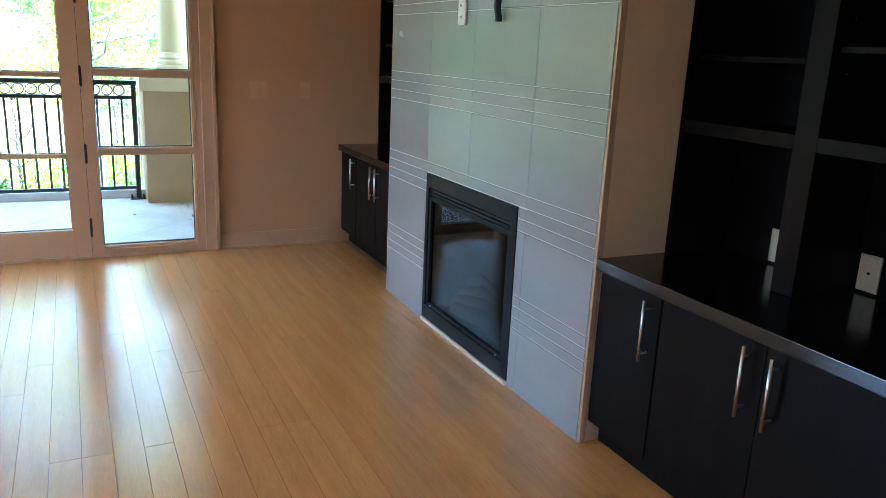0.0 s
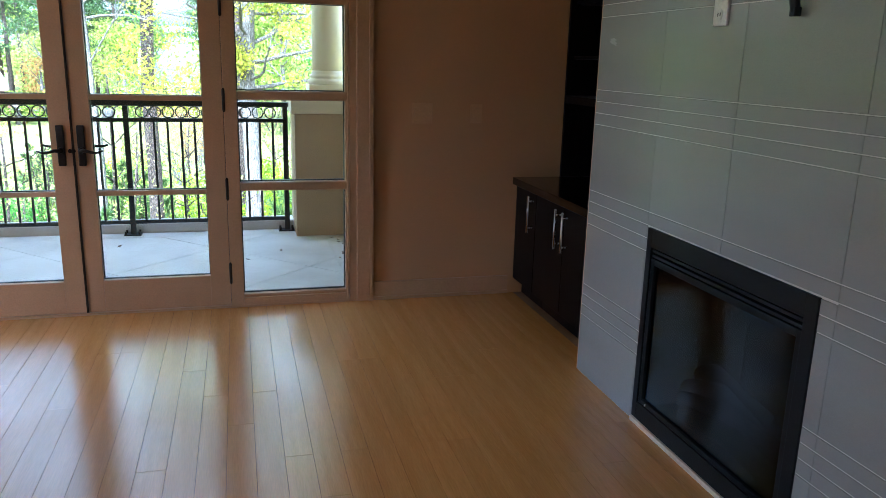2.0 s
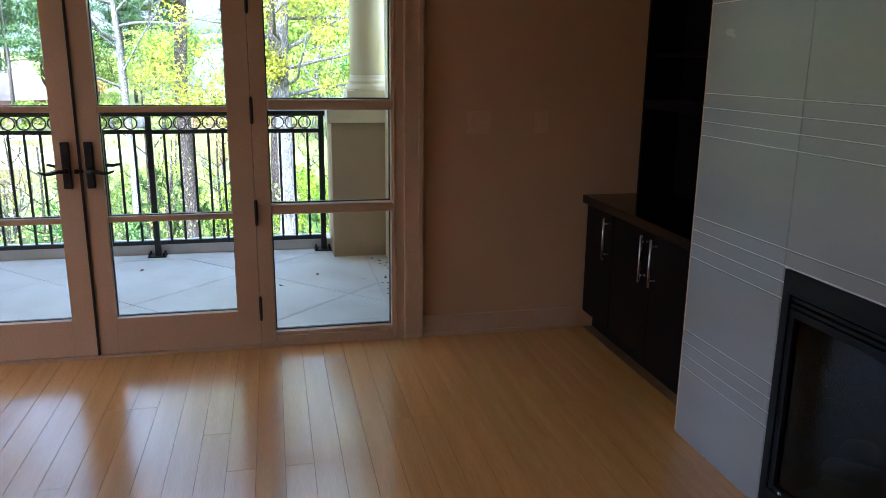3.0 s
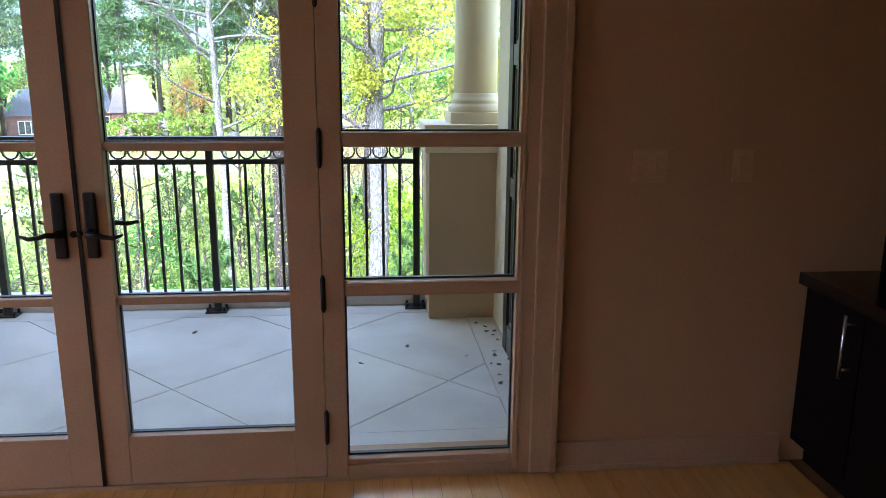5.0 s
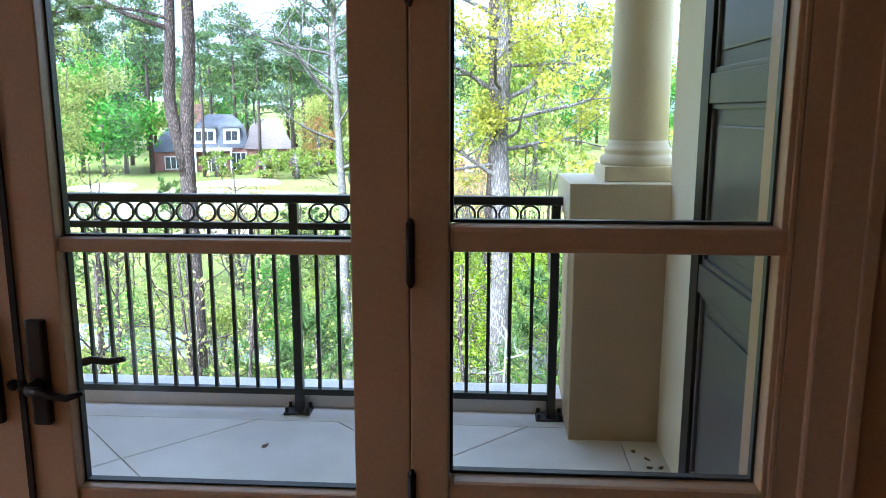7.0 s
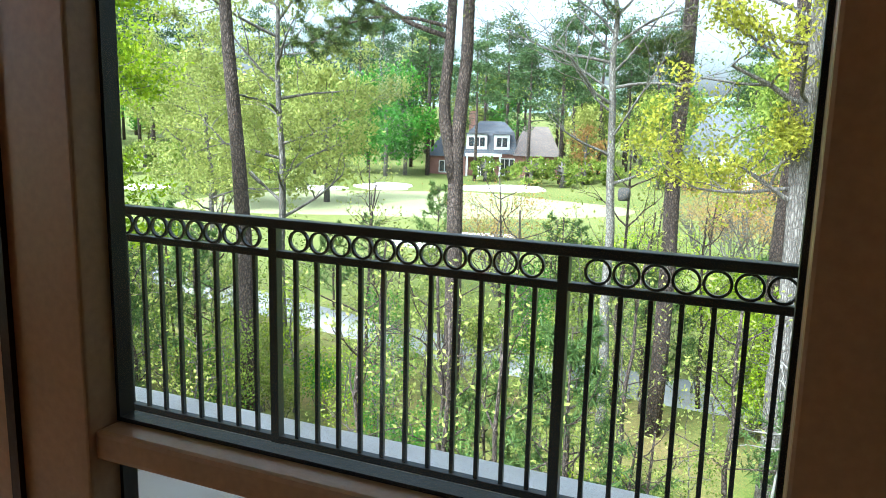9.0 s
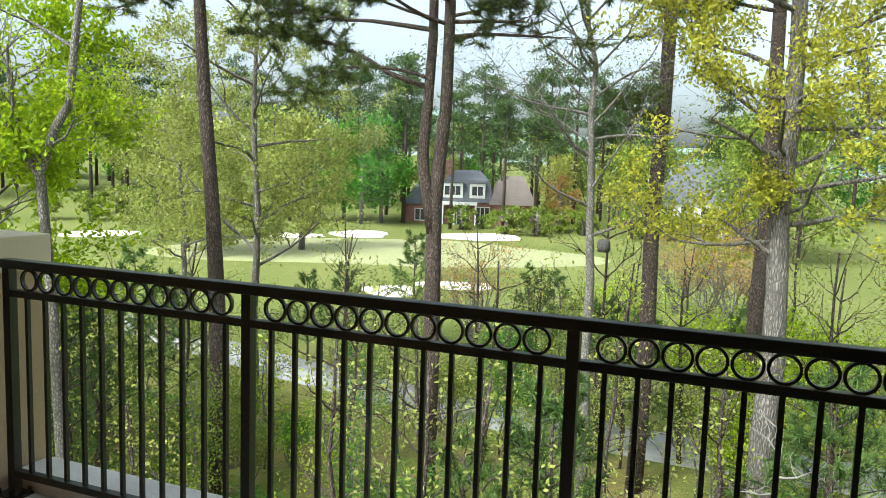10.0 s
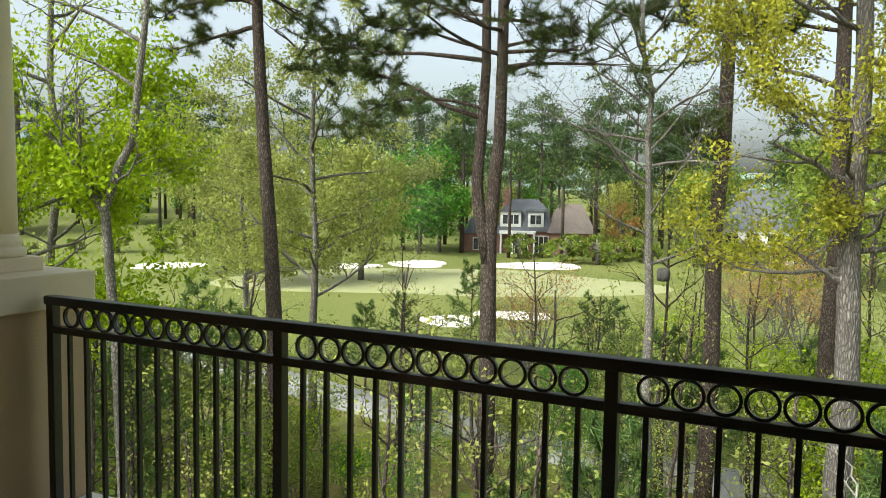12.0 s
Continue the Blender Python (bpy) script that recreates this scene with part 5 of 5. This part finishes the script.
def hip(x0, x1, y0, y1, z0, z1, ridge, over=0.4):
    bm = bmesh.new()
    x0, x1, y0, y1 = x0 - over, x1 + over, y0 - over, y1 + over
    ym = (y0 + y1) / 2
    v = [bm.verts.new(p) for p in ((x0, y0, z0), (x1, y0, z0), (x1, y1, z0), (x0, y1, z0), (x0 + ridge, ym, z1), (x1 - ridge, ym, z1))]
    for f in ((0, 1, 5, 4), (1, 2, 5), (2, 3, 4, 5), (3, 0, 4), (3, 2, 1, 0)):
        bm.faces.new([v[i] for i in f])
    return bm


def far_window(parent, x, z, w, h, y, mullions=1):
    f = bmesh.new()
    for q in ((x - w / 2 - 0.12, x + w / 2 + 0.12, z - 0.12, z), (x - w / 2 - 0.12, x + w / 2 + 0.12, z + h, z + h + 0.12), (x - w / 2 - 0.12, x - w / 2, z, z + h), (x + w / 2, x + w / 2 + 0.12, z, z + h)):
        box(f, q[0], q[1], y - 0.1, y, q[2], q[3])
    for k in range(mullions):
        c = x - w / 2 + w * (k + 1) / (mullions + 1)
        box(f, c - 0.05, c + 0.05, y - 0.08, y, z, z + h)
    wdw = part("window", f, WHITEWALL, parent, "white framed window")
    part("pane", B(x - w / 2, x + w / 2, y - 0.04, y - 0.01, z, z + h), DARKGLASS, wdw)


hx, hy = -36.14, 99.91
h1 = house_at("house", hx, hy, radians(20), "red brick house with grey mansard roof and white dormers")
part("wall", B(-9.6, -4.4, 0, 9, -0.3, 2.7), BRICK, h1, "red brick wing")
part("roof", hip(-9.6, -4.4, 0, 9, 2.7, 5.9, 2.2), SLATE, h1)
part("wall", B(-4.4, 2.6, 0.8, 10, -0.3, 3.1), BRICK, h1, "red brick centre")
part("porch_beam", B(-4.4, 0.6, -0.6, 0.8, 2.75, 3.15), WHITEWALL, h1)
for x in (-4.2, -2.6, -1.0, 0.4):
    part("porch_post", B(x - 0.12, x + 0.12, -0.5, -0.26, -0.3, 2.75), WHITEWALL, h1)
bm = bmesh.new()
v = [bm.verts.new(p) for p in ((-4.7, 0.5, 3.1), (2.9, 0.5, 3.1), (2.9, 10, 3.1), (-4.7, 10, 3.1), (-4.1, 1.9, 6.2), (2.3, 1.9, 6.2), (2.3, 9, 6.2), (-4.1, 9, 6.2), (-2.5, 5.4, 7.6), (0.9, 5.4, 7.6))]
for f in ((0, 1, 5, 4), (1, 2, 6, 5), (2, 3, 7, 6), (3, 0, 4, 7), (4, 5, 9, 8), (5, 6, 9), (6, 7, 8, 9), (7, 4, 8), (3, 2, 1, 0)):
    bm.faces.new([v[i] for i in f])
part("roof", bm, SLATE, h1)
for x, wd in ((-2.9, 2.2), (0.6, 1.5)):
    d = part("dormer", B(x - wd / 2 - 0.35, x + wd / 2 + 0.35, 0.75, 3.0, 3.7, 5.75), WHITEWALL, h1, "white dormer")
    far_window(d, x, 4.1, wd, 1.25, 0.75, 2 if wd > 2 else 1)
    part("dormer_roof", B(x - wd / 2 - 0.5, x + wd / 2 + 0.5, 0.6, 3.4, 5.75, 5.9), SLATE, h1)
far_window(h1, -7.0, 0.5, 2.0, 1.5, 0.0, 2)
far_window(h1, 1.4, 0.2, 1.9, 2.2, 0.8, 2)
far_window(h1, -1.8, 0.0, 2.6, 2.3, 0.8, 2)
part("wall", B(2.6, 8.4, -1.2, 9, -0.3, 3.0), BRICK, h1, "red brick gable wing")
part("roof", hip(2.6, 8.4, -1.2, 9, 3.0, 7.0, 1.6), TANROOF, h1, "tan shingle roof")
part("chimney", B(-4.2, -3.2, 6, 7, 5.5, 9.0), BRICK, h1)
far_window(h1, 6.9, 0.3, 1.2, 1.6, -1.2)

hx, hy = -6.35, 99.90
h2 = house_at("house", hx, hy, radians(4), "white house with dark grey roof and tall white chimney")
part("wall", B(-5.2, 6.2, 0, 9, -0.3, 4.4), WHITEWALL, h2, "white painted wall")
part("roof", hip(-5.2, 6.2, 0, 9, 4.4, 9.2, 3.2), SLATE, h2)
part("chimney", B(-6.2, -5.2, 1.2, 2.4, -0.3, 9.4), WHITEWALL, h2, "tall white chimney")
for x, wd in ((-3.6, 1.4), (-1.2, 1.4), (1.4, 1.8), (4.3, 1.6)):
    far_window(h2, x, 2.5, wd, 1.4, 0.0)
    far_window(h2, x, 0.0, wd, 1.7, 0.0)
part("porch_roof", B(-5.2, 1.0, -1.6, 0, 2.15, 2.35), SLATE, h2)
for x in (-5.0, -2.2, 0.8):
    part("porch_post", B(x - 0.12, x + 0.12, -1.5, -1.26, -0.3, 2.15), WHITEWALL, h2)

# ---- fallen leaves on the balcony ----
r = random.Random(91)
for i in range(20):
    near_wall = i < 15
    x = r.uniform(0.06, 0.18) if near_wall else r.uniform(-1.6, 0.1)
    y = r.uniform(0.7, 1.9) if near_wall else r.uniform(0.4, 1.9)
    if i == 0:
        bm = bmesh.new()
        pts = [(-0.022, 0, 0.004), (-0.008, 0.011, 0.008), (0.010, 0.009, 0.003), (0.024, 0, 0.009), (0.010, -0.009, 0.005), (-0.008, -0.012, 0.002)]
        top = [bm.verts.new(p) for p in pts]
        low = [bm.verts.new((p[0], p[1], p[2] - 0.0015)) for p in pts]
        bm.faces.new(top)
        bm.faces.new(low[::-1])
        for k in range(6):
            bm.faces.new((top[k], low[k], low[(k + 1) % 6], top[(k + 1) % 6]))
        lf = whole("fallen_leaf", bm, DRYLEAF, "small dry brown leaf on the balcony floor", "leaf", "fallen leaves")
        lf.matrix_basis = pose(x, y, BAL_Z, 0, 0, r.uniform(0, 360))
    else:
        s = r.uniform(0.5, 1.0)
        copy_thing(lf, pose(x, y, BAL_Z, 0, 0, r.uniform(0, 360)) @ Matrix.Diagonal((s, s, s, 1)))

# ---- pieces: concrete panels, tiles, planks ----
slab = bpy.data.objects["balcony_slab"]


def clip(poly, axis_, limit, keep_less):
    out = []
    for i, p in enumerate(poly):
        q = poly[(i + 1) % len(poly)]
        a, b = (p[axis_] <= limit) == keep_less, (q[axis_] <= limit) == keep_less
        if a:
            out.append(p)
        if a != b:
            k = (limit - p[axis_]) / (q[axis_] - p[axis_])
            out.append((p[0] + k * (q[0] - p[0]), p[1] + k * (q[1] - p[1])))
    return out


def slab_panel(poly):
    bm = bmesh.new()
    cx, cy = sum(p[0] for p in poly) / len(poly), sum(p[1] for p in poly) / len(poly)
    rows = []
    for shrink, z in ((0.003, BAL_Z - 0.008), (0.003, BAL_Z - 0.002), (0.006, BAL_Z)):
        row_ = []
        for x, y in poly:
            d = math.hypot(x - cx, y - cy)
            row_.append(bm.verts.new((x - (x - cx) / d * shrink, y - (y - cy) / d * shrink, z)))
        rows.append(row_)
    n = len(poly)
    for a, b in zip(rows, rows[1:]):
        for k in range(n):
            bm.faces.new((a[k], a[(k + 1) % n], b[(k + 1) % n], b[k]))
    bm.faces.new(rows[-1])
    part("concrete_panel", bm, CONCRETE, slab)


P0, PW = (-1.512, 0.962), 1.332
for i in range(-4, 4):
    for j in range(-4, 5):
        for ox, oy in ((0, 0), (PW / 2, PW / 2)):
            cx, cy = P0[0] + PW / 2 + i * PW + ox, P0[1] + j * PW + oy
            poly = [(cx - PW / 2, cy), (cx, cy - PW / 2), (cx + PW / 2, cy), (cx, cy + PW / 2)]
            for ax, lim, less in ((0, 0.04, True), (0, -4.05, False), (1, 2.09, True), (1, 0.43, False)):
                poly = clip(poly, ax, lim, less) if len(poly) > 2 else poly
            if len(poly) > 2 and abs(sum(poly[k][0] * poly[(k + 1) % len(poly)][1] - poly[(k + 1) % len(poly)][0] * poly[k][1] for k in range(len(poly)))) > 0.01:
                slab_panel(poly)
for x0, x1, y0, y1 in ((-4.9, 0.205, 2.09, 2.262), (-4.9, 0.205, 0.282, 0.43), (0.04, 0.205, 0.43, 2.09), (-4.9, -4.05, 0.43, 2.09)):
    slab_panel([(x0, y0), (x1, y0), (x1, y1), (x0, y1)])

ROWS = []
z = 0.0
for tall in (0.287, 0.152, 0.292, 0.158, 0.302, 0.152, 0.31, 0.155, 0.3, 0.155, 0.3, 0.155, 0.3):
    if tall > 0.2:
        ROWS.append((z, z + tall))
    else:
        ROWS += [(z + tall * k / 3, z + tall * (k + 1) / 3) for k in range(3)]
    z += tall
JOINTS = (CH0, -2.825, -2.286, -1.806, CH1)


def tile(y0, y1, z0, z1):
    if y1 - y0 < 0.01 or z1 - z0 < 0.006:
        return
    g, gy, bm = 0.0013, 0.0005, bmesh.new()
    a = [bm.verts.new((FX + 0.0035, y, q)) for y, q in ((y0 + gy, z0 + g), (y1 - gy, z0 + g), (y1 - gy, z1 - g), (y0 + gy, z1 - g))]
    e, ey = g + 0.0015, gy + 0.0007
    b = [bm.verts.new((FX, y, q)) for y, q in ((y0 + ey, z0 + e), (y1 - ey, z0 + e), (y1 - ey, z1 - e), (y0 + ey, z1 - e))]
    for k in range(4):
        bm.faces.new((a[k], a[(k + 1) % 4], b[(k + 1) % 4], b[k]))
    bm.faces.new(b)
    part("tile", bm, TILE, chimney)


for z0, z1 in ROWS:
    z1 = min(z1, CEIL)
    for y0, y1 in zip(JOINTS, JOINTS[1:]):
        if z0 >= FZ1 or y1 <= FY0 or y0 >= FY1:
            tile(y0, y1, z0, z1)
            continue
        low = min(z1, FZ1)
        tile(y0, min(y1, FY0), z0, low)
        tile(max(y0, FY1), y1, z0, low)
        if z1 > FZ1:
            tile(y0, y1, FZ1, z1)

PLANK = 0.1045
LENGTHS = (1.53, 1.83, 2.13)


def plank_points(length):
    w, e = PLANK / 2 - 0.0004, 0.0004
    h = length / 2 - 0.0005
    return [(x * (w - k), y * (h - k), q) for k, q in ((0, -0.006), (0, -0.0012), (e, 0.0)) for x, y in ((-1, -1), (1, -1), (1, 1), (-1, 1))]


PLANK_FACES = [(a + k, a + (k + 1) % 4, a + 4 + (k + 1) % 4, a + 4 + k) for a in (0, 4) for k in range(4)] + [(8, 9, 10, 11)]
PLANK_MESH = {}
for ln in LENGTHS:
    me = bpy.data.meshes.new("plank")
    me.from_pydata(plank_points(ln), [], PLANK_FACES)
    me.materials.append(FLOORWOOD)
    PLANK_MESH[ln] = me
r = random.Random(5)
rest_v, rest_f, made = [], [], 0
x = 0.99
while x > ROOM_L:
    y = -0.002 + r.choice((0, 0.3, 0.6, 0.9))
    while y > ROOM_B:
        ln = r.choice(LENGTHS)
        a, b = y - ln, y
        y = a
        if b > 0.0:  # first plank is cut at the door wall
            b = -0.004
            if b - a < 0.1:
                continue
        full = abs((b - a) - ln) < 1e-6
        if full and -2.6 < x and b > -6.2 and made < 296:
            ob = new("plank", PLANK_MESH[ln])
            ob.location = (x, (a + b) / 2, 0)
            ob.parent = floor
            made += 1
        else:
            k = len(rest_v)
            rest_v += [(x + p[0], (a + b) / 2 + p[1], p[2]) for p in plank_points(b - a)]
            rest_f += [tuple(i + k for i in f) for f in PLANK_FACES]
    x -= PLANK
me = bpy.data.meshes.new("planks")
me.from_pydata(rest_v, [], rest_f)
me.materials.append(FLOORSTUFF)
ob = new("planks", me)
ob.parent = floor
tagged(ob, kind="stuff")
